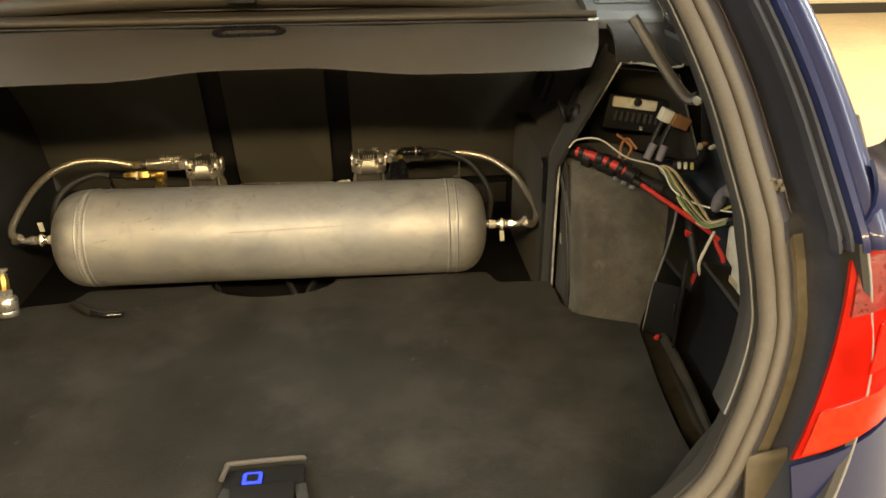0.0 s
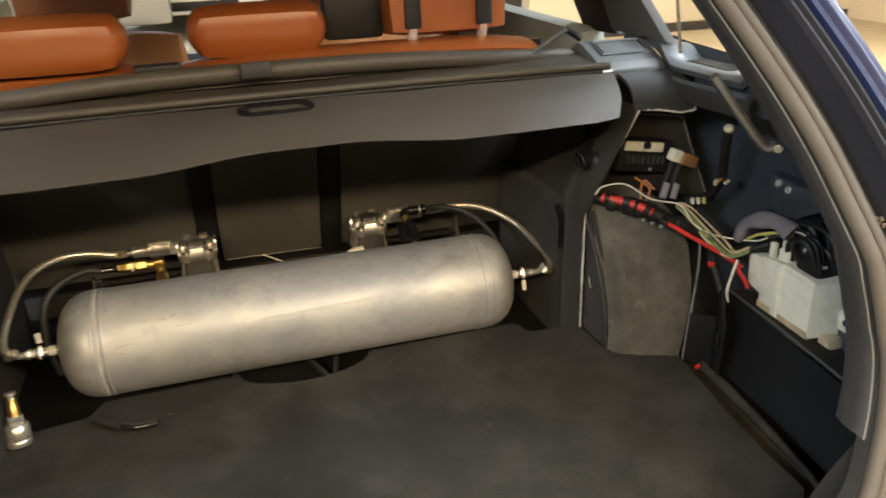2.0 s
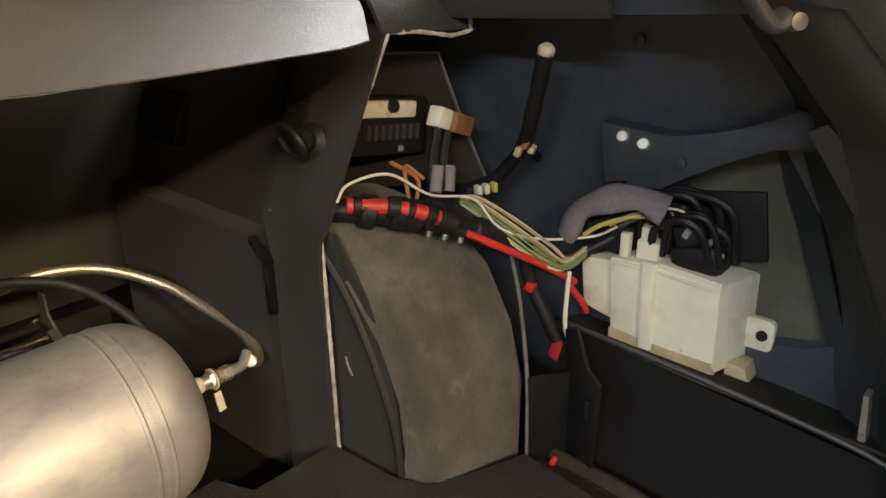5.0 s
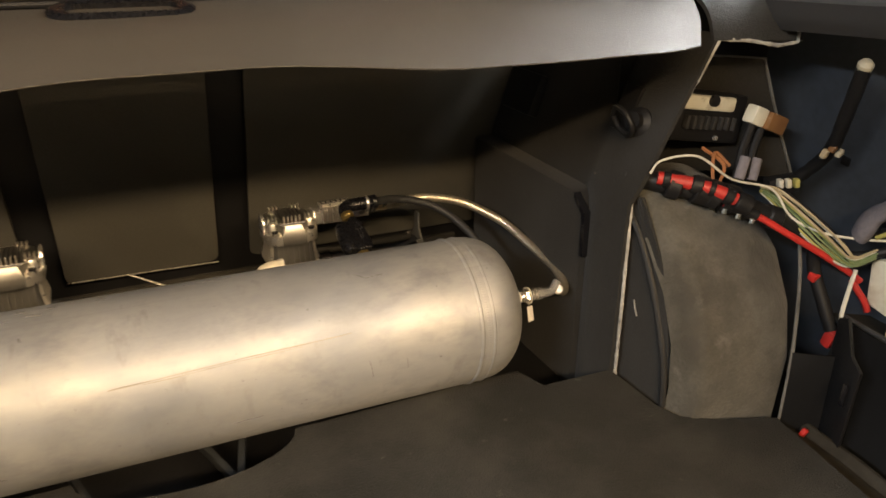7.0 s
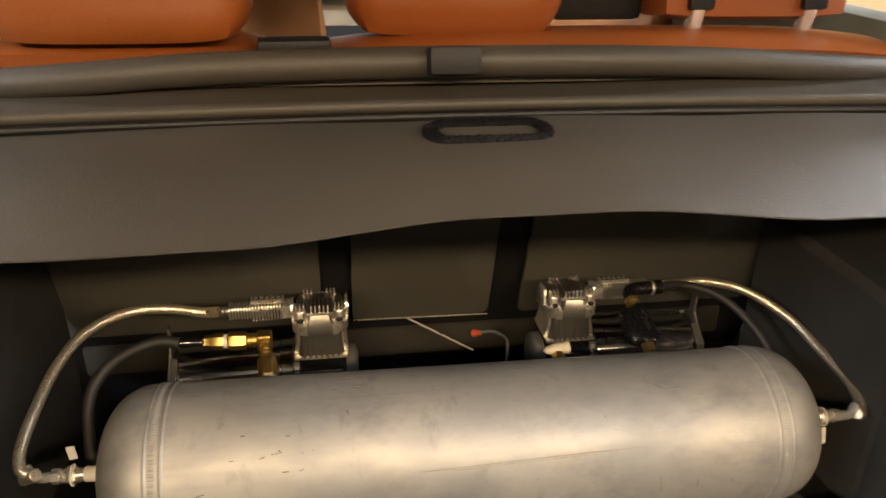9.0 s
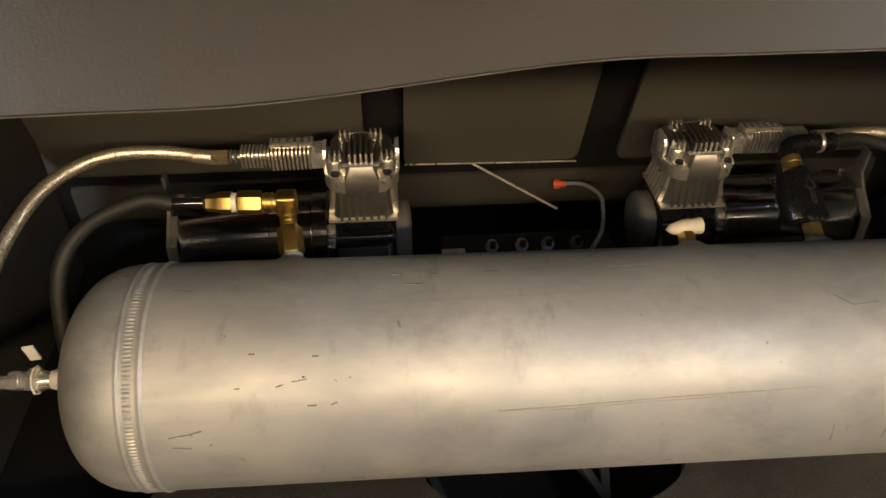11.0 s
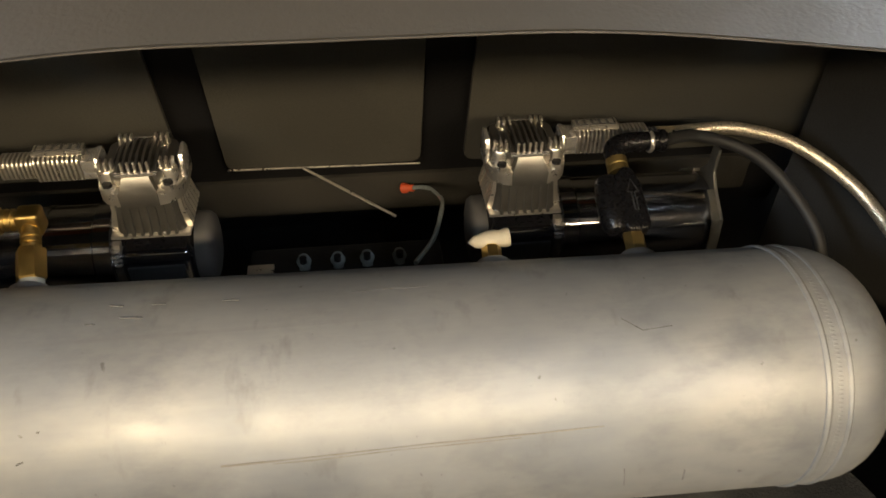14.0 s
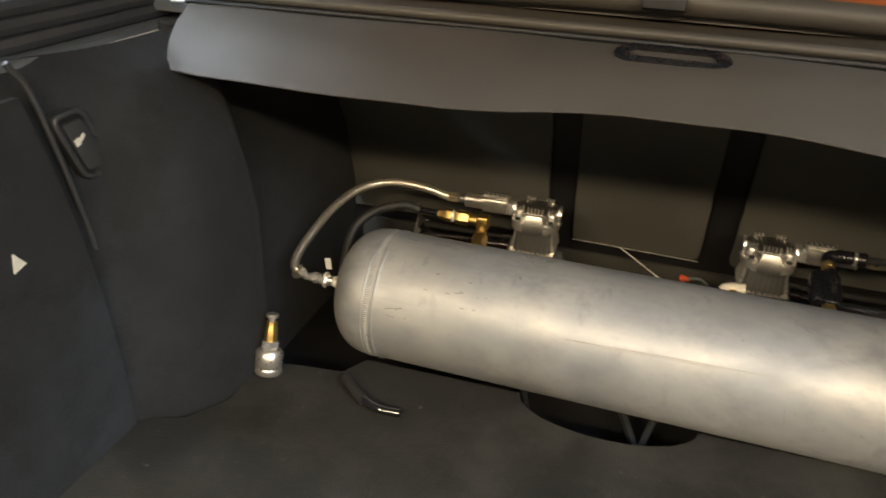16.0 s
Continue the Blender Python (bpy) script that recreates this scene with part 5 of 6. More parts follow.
# head: low rim, raised deck, fins along the depth, four bolt towers, tongue plates front and rear
hd = prism(rounded(0.071, 0.074, 0.022, 6), -0.003, 0.011, "z", 0.0015)
head = part("head", hd, M_ALU2, comp, "polished cast cylinder head")
part("deck", prism(rounded(0.058, 0.052, 0.010, 4), 0.009, 0.0245, "z", 0.0015), M_ALUSHADE, head)
for k in range(9):
    x = -0.0208 + 0.0052 * k
    tall = 0.0078 - 0.00027 * (k - 4) ** 2
    w = 0.0270 if abs(k - 4) < 4 else 0.015
    pr = [(-w, 0.0235), (w, 0.0235), (w, 0.0255), (0.62 * w, 0.0245 + 0.80 * tall), (0.25 * w, 0.0245 + tall), (-0.25 * w, 0.0245 + tall), (-0.62 * w, 0.0245 + 0.80 * tall), (-w, 0.0255)]
    part("head_fin", prism(pr, x - 0.0011, x + 0.0011, "x"), M_ALUSHADE, head)
for s in (1, -1):
    for q in range(5 if s < 0 else 0):
        part("peg", box((-0.0104 + 0.0052 * q, s * 0.0255, 0.0295), (0.0022, 0.0030, 0.0095), (0, 0, 0), 0.0005, 1), M_ALU2, head)
    part("deck_lip", box((0, s * 0.0280, 0.0240), (0.034, 0.0036, 0.0026), (0, 0, 0), 0.0008), M_CHROME, head)
    # tongue: upright foot, then a face leaning in to the deck
    tg = bmesh.new()
    ring_f = [(-0.0155, 0.0375, -0.003), (0.0155, 0.0375, -0.003), (0.0160, 0.0375, 0.010), (0.0105, 0.0305, 0.0228), (-0.0105, 0.0305, 0.0228), (-0.0160, 0.0375, 0.010)]
    va = [tg.verts.new((x, s * y, z)) for x, y, z in ring_f]
    vb = [tg.verts.new((x * 1.08, s * (y - 0.006), z - 0.001)) for x, y, z in ring_f]
    for q in (va, vb):
        tg.faces.new((q[0], q[1], q[2], q[5])), tg.faces.new((q[5], q[2], q[3], q[4]))
    for k in range(6):
        tg.faces.new((va[k], va[(k + 1) % 6], vb[(k + 1) % 6], vb[k]))
    part("name_plate", tg, M_ALUSHADE, head, "plain cast tongue plate")
    part("side_wall", prism([(-0.014, 0.006), (0.014, 0.006), (0.014, 0.022), (0.010, 0.0300), (-0.010, 0.0300), (-0.014, 0.022)], s * 0.0325, s * 0.0365, "x", 0.001), M_CHROME, head, "bright machined end face")
    for sx in (-1, 1):
        x, y = (sx * 0.0245, -0.0185) if s < 0 else (sx * 0.0150, 0.0195)
        part("bolt_tower", lathe([(0.0, 0), (0.0080, 0), (0.0080, 0.0175), (0.0068, 0.0195), (0.0, 0.0195)], pose(x, y, 0.006), 14), M_ALU2, head)
        part("bolt_boss", lathe([(0.0, 0), (0.0062, 0), (0.0062, 0.005), (0.0, 0.005)], pose(sx * 0.0245, s * 0.0290, 0.009), 14), M_ALU2, head)
        part("head_bolt", lathe([(0.0, 0), (0.0042, 0), (0.0042, 0.003), (0.0, 0.0035)], pose(sx * 0.0245, s * 0.0290, 0.0140), 6), M_BLACK, head)
        for q in range(3):
            part("peg", box((x - 0.0048 + 0.0048 * q, y, 0.0285), (0.0020, 0.0075, 0.0085), (0, 0, 0), 0.0005, 1), M_ALU2, head)
part("outlet_block", box((0.0415, 0, 0.0190), (0.012, 0.022, 0.018), (0, 0, 0), 0.0015), M_CHROME, head)
CZ = 0.0200
part("cooling_tube", rod((0.044, 0, CZ), (0.122, 0, CZ), 0.0062, 14), M_ALUSHADE, comp, "finned cooling tube")
for k in range(10):
    x = 0.0480 + 0.0038 * k
    part("tube_fin", prism(rounded(0.024, 0.024, 0.005, 3, (0, CZ)), x, x + 0.0018, "x"), M_ALU2, comp)
for k in range(8):
    x = 0.0860 + 0.0036 * k
    part("tube_fin", prism(rounded(0.0200, 0.0200, 0.006, 3, (0, CZ)), x, x + 0.0016, "x"), M_ALU2, comp)
part("cooling_plate", box((0.0650, 0, CZ + 0.0137), (0.041, 0.014, 0.0040), (0, 0, 0), 0.001), M_ALU2, comp)
part("plate_recess", box((0.0650, 0, CZ + 0.0159), (0.036, 0.0095, 0.0012)), M_CAP, comp)
for q in range(5):
    part("plate_slot", box((0.0510 + 0.007 * q, 0, CZ + 0.0161), (0.0042, 0.0060, 0.0014)), M_ALU2, comp)
for k in range(2):
    part("outlet_ring", rod((0.1165 + 0.0045 * k, 0, CZ), (0.1195 + 0.0045 * k, 0, CZ), 0.0072, 14, None, 0.0008), M_CAP, comp)
part("outlet_nut", lathe([(0.0, 0), (0.0072, 0), (0.0078, 0.001), (0.0078, 0.0145), (0.0070, 0.016), (0.0, 0.016)], pose(0.1255, 0, CZ, 0, 90, 0), 6), M_PALEBRASS, comp, "pale brass outlet nut")
half_plate = [(0.006, 0.002), (0.007, -0.022), (0.018, -0.034), (0.044, -0.052), (0.050, -0.100), (0.058, -0.188)]
part("foot_bracket", prism(half_plate + [(-y, z) for y, z in reversed(half_plate)], 0.1885, 0.1915, "x", 0.0006), M_BRACKET, comp, "pressed steel end bracket")
for s in (1, -1):
    part("bracket_edge", prism([(s * 0.018, -0.034), (s * 0.044, -0.052), (s * 0.050, -0.100), (s * 0.047, -0.100), (s * 0.041, -0.054), (s * 0.017, -0.037)], 0.1815, 0.1885, "x", 0.0006), M_BRACKET, comp)
HZ = 0.1095
comp.matrix_basis = pose(0.1805, 0.222, HZ)
copy_thing(comp, Matrix.Translation((-0.1525, 0.222, HZ + 0.001)) @ Matrix.Diagonal((-1, 1, 1, 1)))

# ---------- hoses and lines ----------


def strands(pts, r, count=7, pitch=0.030):
    """Crossed steel strands wound round a hose."""
    line = smooth_line(pts, 10)
    far = [0.0]
    for a, b in zip(line[:-1], line[1:]):
        far.append(far[-1] + (b - a).length)
    n = int(far[-1] / 0.0022)
    frames, side, k = [], None, 0
    for i in range(n + 1):
        s = far[-1] * i / n
        while k < len(far) - 2 and far[k + 1] < s:
            k += 1
        d = (line[k + 1] - line[k]).normalized()
        p = line[k].lerp(line[k + 1], (s - far[k]) / (far[k + 1] - far[k]))
        side = d.orthogonal().normalized() if side is None else (side - d * side.dot(d)).normalized()
        frames.append((p, side, d.cross(side), d, s))
    b = bmesh.new()
    for turn in (1, -1):
        for c in range(count):
            last = None
            for p, u, w, d, s in frames:
                a = turn * 2 * math.pi * s / pitch + 2 * math.pi * c / count
                out = u * math.cos(a) + w * math.sin(a)
                wide = d.cross(out) * 0.8 - d * turn * 0.6
                row = [b.verts.new(p + out * (r - 0.0003) + wide * 0.0016), b.verts.new(p + out * (r + 0.0001)), b.verts.new(p + out * (r - 0.0003) - wide * 0.0016)]
                if last:
                    b.faces.new((last[0], row[0], row[1], last[1]))
                    b.faces.new((last[1], row[1], row[2], last[2]))
                last = row
    return b


def braided(a_pts, name="braided_hose"):
    h = thing(name, a_pts[0], "steel-braided leader hose with crimped ends", "hose", "braided hoses")
    part("inner_hose", tube(a_pts, 0.0057, 12, None, 10), M_BRAIDCORE, h, "dark hose under the braid")
    tagged(part("braid", strands(a_pts, 0.0062), M_BRAID, h, "crossed bright steel strands"), kind="stuff")
    for p, q in ((a_pts[0], a_pts[1]), (a_pts[-1], a_pts[-2])):
        d = (Vector(q) - Vector(p)).normalized()
        part("crimp", rod(Vector(p) - d * 0.004, Vector(p) + d * 0.018, 0.0068, 12, None, 0.001), M_BRAID, h, "crimped steel ferrule")
    return h


braided([(0.3225, 0.222, 0.1295), (0.352, 0.221, 0.1325), (0.385, 0.217, 0.133), (0.433, 0.200, 0.124), (0.477, 0.160, 0.102), (0.495, 0.110, 0.082), (0.502, 0.060, 0.070), (0.494, 0.020, 0.064), (0.482, 0.0, 0.062), e_r])
braided([(-0.2945, 0.222, 0.1305), (-0.338, 0.215, 0.143), (-0.385, 0.200, 0.149), (-0.422, 0.165, 0.145), (-0.443, 0.120, 0.131), (-0.453, 0.070, 0.113), (-0.459, 0.030, 0.094), (-0.456, 0.010, 0.082), (-0.446, 0.006, 0.075), e_l])

line_r = thing("air_line", (0.25, 0.13, 0.1), "black nylon air line on a push-in elbow", "air line", "air lines")
p0 = on_tank(0.240, PORT, 0.005)
VD = Vector((0, math.cos(radians(25)), math.sin(radians(25))))
VM = Matrix.Translation(p0) @ Matrix(((1, 0, 0, 0), (0, math.sin(radians(25)), VD.y, 0), (0, -math.cos(radians(25)), VD.z, 0), (0, 0, 0, 1)))


def placed(b, m):
    bmesh.ops.transform(b, matrix=m, verts=b.verts)
    return b


part("riser", placed(lathe([(0.0, 0), (0.0085, 0), (0.0085, 0.016), (0.0072, 0.018), (0.0, 0.018)], pose(0.002, 0, 0.002), 6), VM), M_OLDBRASS, line_r, "dull brass hex riser")
part("valve_lobe", placed(lathe([(0.0, 0), (0.0085, 0.001), (0.0120, 0.008), (0.0120, 0.036), (0.0095, 0.048), (0.0, 0.052)], pose(-0.010, 0, 0.020), 18), VM), M_VALVE, line_r, "black valve lobe")
vb = part("valve_body", placed(prism([(-0.003, 0.017), (0.012, 0.017), (0.0155, 0.022), (0.0140, 0.060), (0.009, 0.073), (0.002, 0.075), (-0.006, 0.067), (-0.006, 0.022)], -0.0110, 0.0115, "y", 0.0030, None, 3), VM), M_VALVE, line_r, "black check valve body")
arrow = [(0.0040, 0.034), (0.0068, 0.034), (0.0068, 0.050), (0.0100, 0.050), (0.0054, 0.062), (0.0008, 0.050), (0.0040, 0.050)]
part("valve_arrow", tube([VM @ Vector((x, -0.0113, z)) for x, z in arrow + arrow[:1]], 0.0005, 6, None, 0), M_PLAST, vb, "moulded arrow outline")
part("neck", placed(lathe([(0.0, 0), (0.0088, 0), (0.0088, 0.005), (0.0078, 0.006), (0.0088, 0.007), (0.0088, 0.013), (0.0, 0.013)], pose(0.002, 0, 0.074), 14), VM), M_OLDBRASS, line_r, "dull brass neck")
EB = VM @ Vector((0.002, 0, 0.086))
part("elbow_body", tube([EB, EB + VD * 0.010 + Vector((0.0, 0, 0.001)), EB + VD * 0.014 + Vector((0.008, 0, 0.002)), EB + VD * 0.015 + Vector((0.024, 0, 0.002)), EB + VD * 0.015 + Vector((0.042, 0, 0.002))], 0.0086, 12, None, 6), M_VALVE, line_r, "black push-in elbow")
EC = EB + VD * 0.015 + Vector((0.030, 0, 0.002))
part("collar", lathe([(0.0090, 0), (0.0098, 0.001), (0.0098, 0.0025), (0.0090, 0.0035)], axis_pose(EC, EC + Vector((1, 0, 0))), 16), M_ALU2, line_r)
part("end_cap", lathe([(0.0, 0), (0.0096, 0), (0.0096, 0.005), (0.0078, 0.007), (0.0, 0.007)], axis_pose(EC + Vector((0.009, 0, 0)), EC + Vector((1, 0, 0))), 16), M_VALVE, line_r)
part("line", tube([EC + Vector((0.012, 0, 0)), (0.325, 0.182, 0.151), (0.372, 0.170, 0.138), (0.402, 0.140, 0.116), (0.418, 0.10, 0.085), (0.412, 0.07, 0.03)], 0.0054, 10, None, 8), M_RUBBER, line_r)

line_l = thing("air_line", (-0.24, 0.13, 0.1), "black nylon air line on a brass elbow fitting", "air line", "air lines")
p0 = on_tank(-0.213, PORT, 0.005)
top = Vector((-0.2165, 0.1335, 0.1395))
part("thread_tape", lathe([(0.0, 0), (0.0090, 0), (0.0096, 0.002), (0.0088, 0.006), (0.0, 0.006)], axis_pose(p0, top), 14), M_WHITE, line_l, "white thread tape")
L0 = (top - p0).length
part("riser", lathe([(0.0, 0.006), (0.0098, 0.006), (0.0108, 0.007), (0.0108, 0.029), (0.0098, 0.0305), (0.0, 0.0305)], axis_pose(p0, top), 6), M_BRASS, line_l, "brass hex riser nut")
for k in range(3):
    part("riser_neck", rod(Vector(p0).lerp(top, (0.0310 + 0.0042 * k) / L0), Vector(p0).lerp(top, (0.0340 + 0.0042 * k) / L0), 0.0074, 14, None, 0.0006), M_BRASS, line_l)
part("riser_neck", rod(Vector(p0).lerp(top, 0.3), top, 0.0064, 14), M_BRASS, line_l)
LD = Vector((-1, 0.05, 0.0)).normalized()
part("elbow", box(top + Vector((0.0, 0, -0.001)), (0.0175, 0.0165, 0.0200), (0, 0, 0), 0.0032, 3), M_BRASS, line_l, "square-shouldered brass elbow")
part("elbow", rod(top + LD * 0.006, top + LD * 0.0205, 0.0078, 16, None, 0.001), M_BRASS, line_l, "rounded brass elbow arm")
for k in range(2):
    part("elbow_ring", rod(top + LD * (0.011 + 0.005 * k), top + LD * (0.0135 + 0.005 * k), 0.0088, 16, None, 0.0006), M_BRASS, line_l)
part("coupling", lathe([(0.0, 0.0), (0.0098, 0), (0.0108, 0.0015), (0.0108, 0.0195), (0.0098, 0.021), (0.0, 0.021)], axis_pose(top + LD * 0.0205, top + LD), 6), M_BRASS, line_l, "brass hex coupling")
part("tape_ring", rod(top + LD * 0.0412, top + LD * 0.0462, 0.0085, 14), M_WHITE, line_l, "white tape ring")
part("coupling", lathe([(0.0, 0.0), (0.0098, 0), (0.0098, 0.011), (0.0085, 0.013), (0.0074, 0.022), (0.0, 0.022)], axis_pose(top + LD * 0.0462, top + LD), 6), M_BRASS, line_l, "brass hex coupling")
part("sleeve_ring", rod(top + LD * 0.0675, top + LD * 0.0705, 0.0072, 14, None, 0.0006), M_BLACK, line_l)
part("sleeve_tip", rod(top + LD * 0.0700, top + LD * 0.100, 0.0050, 14), M_GLOSSBLK, line_l)
part("line", tube([top + LD * 0.097, (-0.34, 0.138, 0.143), (-0.385, 0.125, 0.128), (-0.408, 0.10, 0.10), (-0.405, 0.06, 0.05), (-0.395, 0.05, 0.0)], 0.0068, 10, None, 8), M_RUBBER, line_l)

stub = thing("loose_hose", (-0.28, -0.13, FZ), "short loose black hose end lying on the carpet", "hose")
part("sleeve", tube([(-0.331, -0.100, -0.003), (-0.312, -0.118, -0.003), (-0.290, -0.135, -0.004)], 0.0068, 12, None, 6), M_RUBBER, stub)
part("tip", tube([(-0.292, -0.134, -0.002), (-0.268, -0.142, -0.004), (-0.240, -0.141, -0.004)], 0.0055, 12, None, 6), M_GLOSSBLK, stub)

gz = Vector((-0.436, -0.115, FZ))
gauge = thing("quick_coupler", gz, "brass and steel quick coupler standing on the carpet", "coupler")
gd = Vector((0.0, 0.30, 1.0))
gd2 = gz + gd
part("knurled_base", lathe([(0.0, 0), (0.0160, 0), (0.0178, 0.003), (0.0178, 0.009), (0.0170, 0.010), (0.0178, 0.011), (0.0178, 0.030), (0.0145, 0.034), (0.0, 0.034)], axis_pose(gz, gd2), 28), M_ALU2, gauge, "knurled steel base")
part("hex", lathe([(0.0, 0.034), (0.010, 0.034), (0.012, 0.038), (0.012, 0.046), (0.0, 0.046)], axis_pose(gz, gd2), 6), M_CHROME, gauge)
part("stem", lathe([(0.0, 0.046), (0.0085, 0.046), (0.0085, 0.062), (0.0075, 0.064), (0.0075, 0.072), (0.0, 0.072)], axis_pose(gz, gd2), 8), M_BRASS, gauge, "brass stem")
part("nipple", lathe([(0.0, 0.072), (0.005, 0.072), (0.005, 0.076), (0.008, 0.078), (0.008, 0.082), (0.0, 0.083)], axis_pose(gz, gd2), 14), M_ALU2, gauge)

# valve block with clear push-in fittings, and a loose wire
block = thing("valve_block", (0.02, 0.18, -0.06), "black valve block with clear push-in fittings", "valve block")
part("body", box((0.015, 0.19, -0.008), (0.18, 0.05, 0.072), (0, 0, 0), 0.004), M_BLACK, block)
M_CLEARFIT = mat("pale_clear_plastic", (0.20, 0.23, 0.24), 0.12, scale=200, vary=0.3, bump=0.05, coat=1.0)
for x in (-0.029, 0.002, 0.029, 0.059):
    part("fitting_cap", lathe([(0.0, 0.013), (0.0035, 0.013), (0.0035, 0.0185), (0.0, 0.0195)], pose(x + 0.0045, 0.179, 0.026), 10), M_BLACK, block)
    part("fitting", lathe([(0.0, 0), (0.0062, 0), (0.0062, 0.008), (0.0072, 0.010), (0.0072, 0.014), (0.0045, 0.018), (0.0, 0.019)], pose(x + 0.0045, 0.185, 0.023), 14), M_CLEARFIT, block, "clear push-in fitting")
part("label_plate", box((-0.0640, 0.180, 0.0300), (0.024, 0.016, 0.004), (0, 0, 0), 0.001), M_ALU2, block)
wire = thing("loose_wire", (0.082, 0.35, 0.0), "loose grey wire with an orange-red plug", "wire")
part("lead", tube([(0.091, 0.341, -0.002), (0.101, 0.330, 0.006), (0.1095, 0.315, 0.0125), (0.116, 0.284, 0.021), (0.1105, 0.252, 0.0265), (0.098, 0.210, 0.030), (0.078, 0.177, 0.0305)], 0.0026, 8, None, 8), M_CLEARFIT, wire)
part("plug", lathe([(0.0, 0), (0.006, 0), (0.006, 0.005), (0.004, 0.008), (0.004, 0.014), (0.0, 0.014)], axis_pose((0.0795, 0.3475, -0.0065), (0.0915, 0.3405, -0.002)), 14), mat("dull_orange_red", (0.50, 0.08, 0.03), 0.5, scale=120, vary=0.2, bump=0.1), wire, "orange-red plug")
whole("thin_rod", rod((-0.027, 0.3290, 0.0405), (0.067, 0.281, 0.006), 0.0015, 8), M_ALU2, "thin bare metal rod leaning behind the tank", "rod")

# boot latch at the sill
lk = thing("boot_latch", (0.04, -0.56, FZ), "black boot latch pocket with a lit blue square", "latch")
part("pocket", box((0.04, -0.560, FZ + 0.004), (0.098, 0.05, 0.010), (0, 0, 2), 0.006), M_BLACK, lk)
part("rim", tube([(-0.010, -0.560, 0.002), (-0.006, -0.538, 0.002), (0.0, -0.534, 0.003), (0.080, -0.531, 0.003), (0.086, -0.534, 0.002)], 0.0032, 8, None, 4), M_SEAL, lk, "pale worn rim")
part("plate", box((0.042, -0.602, FZ + 0.008), (0.075, 0.060, 0.014), (6, 0, 2), 0.003), M_BLACK, lk, "black catch plate")
for s in (1, -1):
    part("ear", box((0.042 + s * 0.046, -0.592, FZ + 0.006), (0.014, 0.04, 0.012), (0, 0, 10 * s), 0.002), M_PLAST, lk)
led = prism(rounded(0.023, 0.021, 0.003, 2), 0, 0.002, "z")
bmesh.ops.transform(led, matrix=pose(0.0263, -0.558, FZ + 0.0095), verts=led.verts)
part("led_frame", led, M_LED, lk, "glowing blue square light")
led = prism(rounded(0.014, 0.012, 0.001, 2), 0, 0.0025, "z")
bmesh.ops.transform(led, matrix=pose(0.0266, -0.557, FZ + 0.0097), verts=led.verts)
part("led_centre", led, M_BLACK, lk)

# ---------- electrics in the side pocket ----------
fuse = thing("fuse_box", (0.66, -0.02, 0.28), "dark fuse carrier with a pale label strip", "fuse box")
FR = (0, 8, -4)
part("carrier", box((0.645, -0.03, 0.283), (0.105, 0.03, 0.060), FR, 0.004), M_BLACK, fuse)
part("label_strip", box((0.640, -0.043, 0.302), (0.078, 0.012, 0.018), FR, 0.004), M_WHITE, fuse, "yellowed pale label strip")
part("screw", lathe([(0.0, 0), (0.007, 0), (0.007, 0.005), (0.0, 0.007)], axis_pose((0.643, -0.048, 0.305), (0.640, -0.1, 0.315)), 12), M_BLACK, fuse)
for k in range(8):
    part("fuse", box((0.607 + 0.0105 * k, -0.047, 0.283 - 0.0015 * k), (0.0045, 0.008, 0.016), FR, 0.001), M_PLAST, fuse)
part("stud", lathe([(0.0, 0), (0.004, 0), (0.003, 0.003), (0.0, 0.004)], axis_pose((0.655, -0.047, 0.258), (0.655, -0.1, 0.262)), 10), M_CHROME, fuse)
whole("rear_bulkhead", sheet(lambda u, v: Vector((0.56 + 0.24 * u, 0.03 - 0.03 * u, 0.18 + 0.24 * v)), 4, 4, 0.004), M_BLACK, "black plastic backing in the side pocket", "backing", kind="structure")
pocket = thing("pocket_panel", (0.66, -0.03, 0.20), "black panel with a worn pale rim in the side pocket", "pocket panel", kind="structure")


def pocket_f(u, v):
    x = 0.585 + u * (0.168 - 0.046 * v)
    k = max(0, (x - 0.60) / 0.135)
    return Vector((x, 0.015 - 0.080 * min(1.3, k) ** 2 - 0.018 * u * v, 0.205 + 0.147 * v))


part("panel", sheet(pocket_f, 10, 6, 0.004), M_POCKET, pocket)
part("rim", tube([pocket_f(1, k / 8) + Vector((0.0, -0.003, 0)) for k in range(9)] + [pocket_f(1 - k / 8, 1) + Vector((0, -0.003, 0)) for k in range(1, 8)], 0.0019, 6, None, 0), M_RIM, pocket, "worn grey panel rim")

rel = thing("relay", (0.70, -0.08, 0.29), "amber and clear relay hanging on black wires", "relay")
part("cap", box((0.684, -0.078, 0.290), (0.021, 0.018, 0.022), (0, 22, 0), 0.003), M_WHITE, rel, "clear white cap")
part("body", box((0.708, -0.082, 0.280), (0.030, 0.022, 0.022), (0, 22, 0), 0.003), M_AMBER, rel)
for k in range(2):
    part("lead", tube([(0.678 + 0.018 * k, -0.080, 0.28), (0.664 + 0.018 * k, -0.085, 0.250), (0.650 + 0.020 * k, -0.095, 0.218)], 0.005, 8, None, 4), M_BLACK, rel)
    part("sleeve", rod((0.664 + 0.019 * k, -0.092, 0.245 - 0.004 * k), (0.652 + 0.021 * k, -0.098, 0.220 - 0.004 * k), 0.0068, 12, None, 0.001), M_GREYTAPE, rel, "grey crimp sleeve")

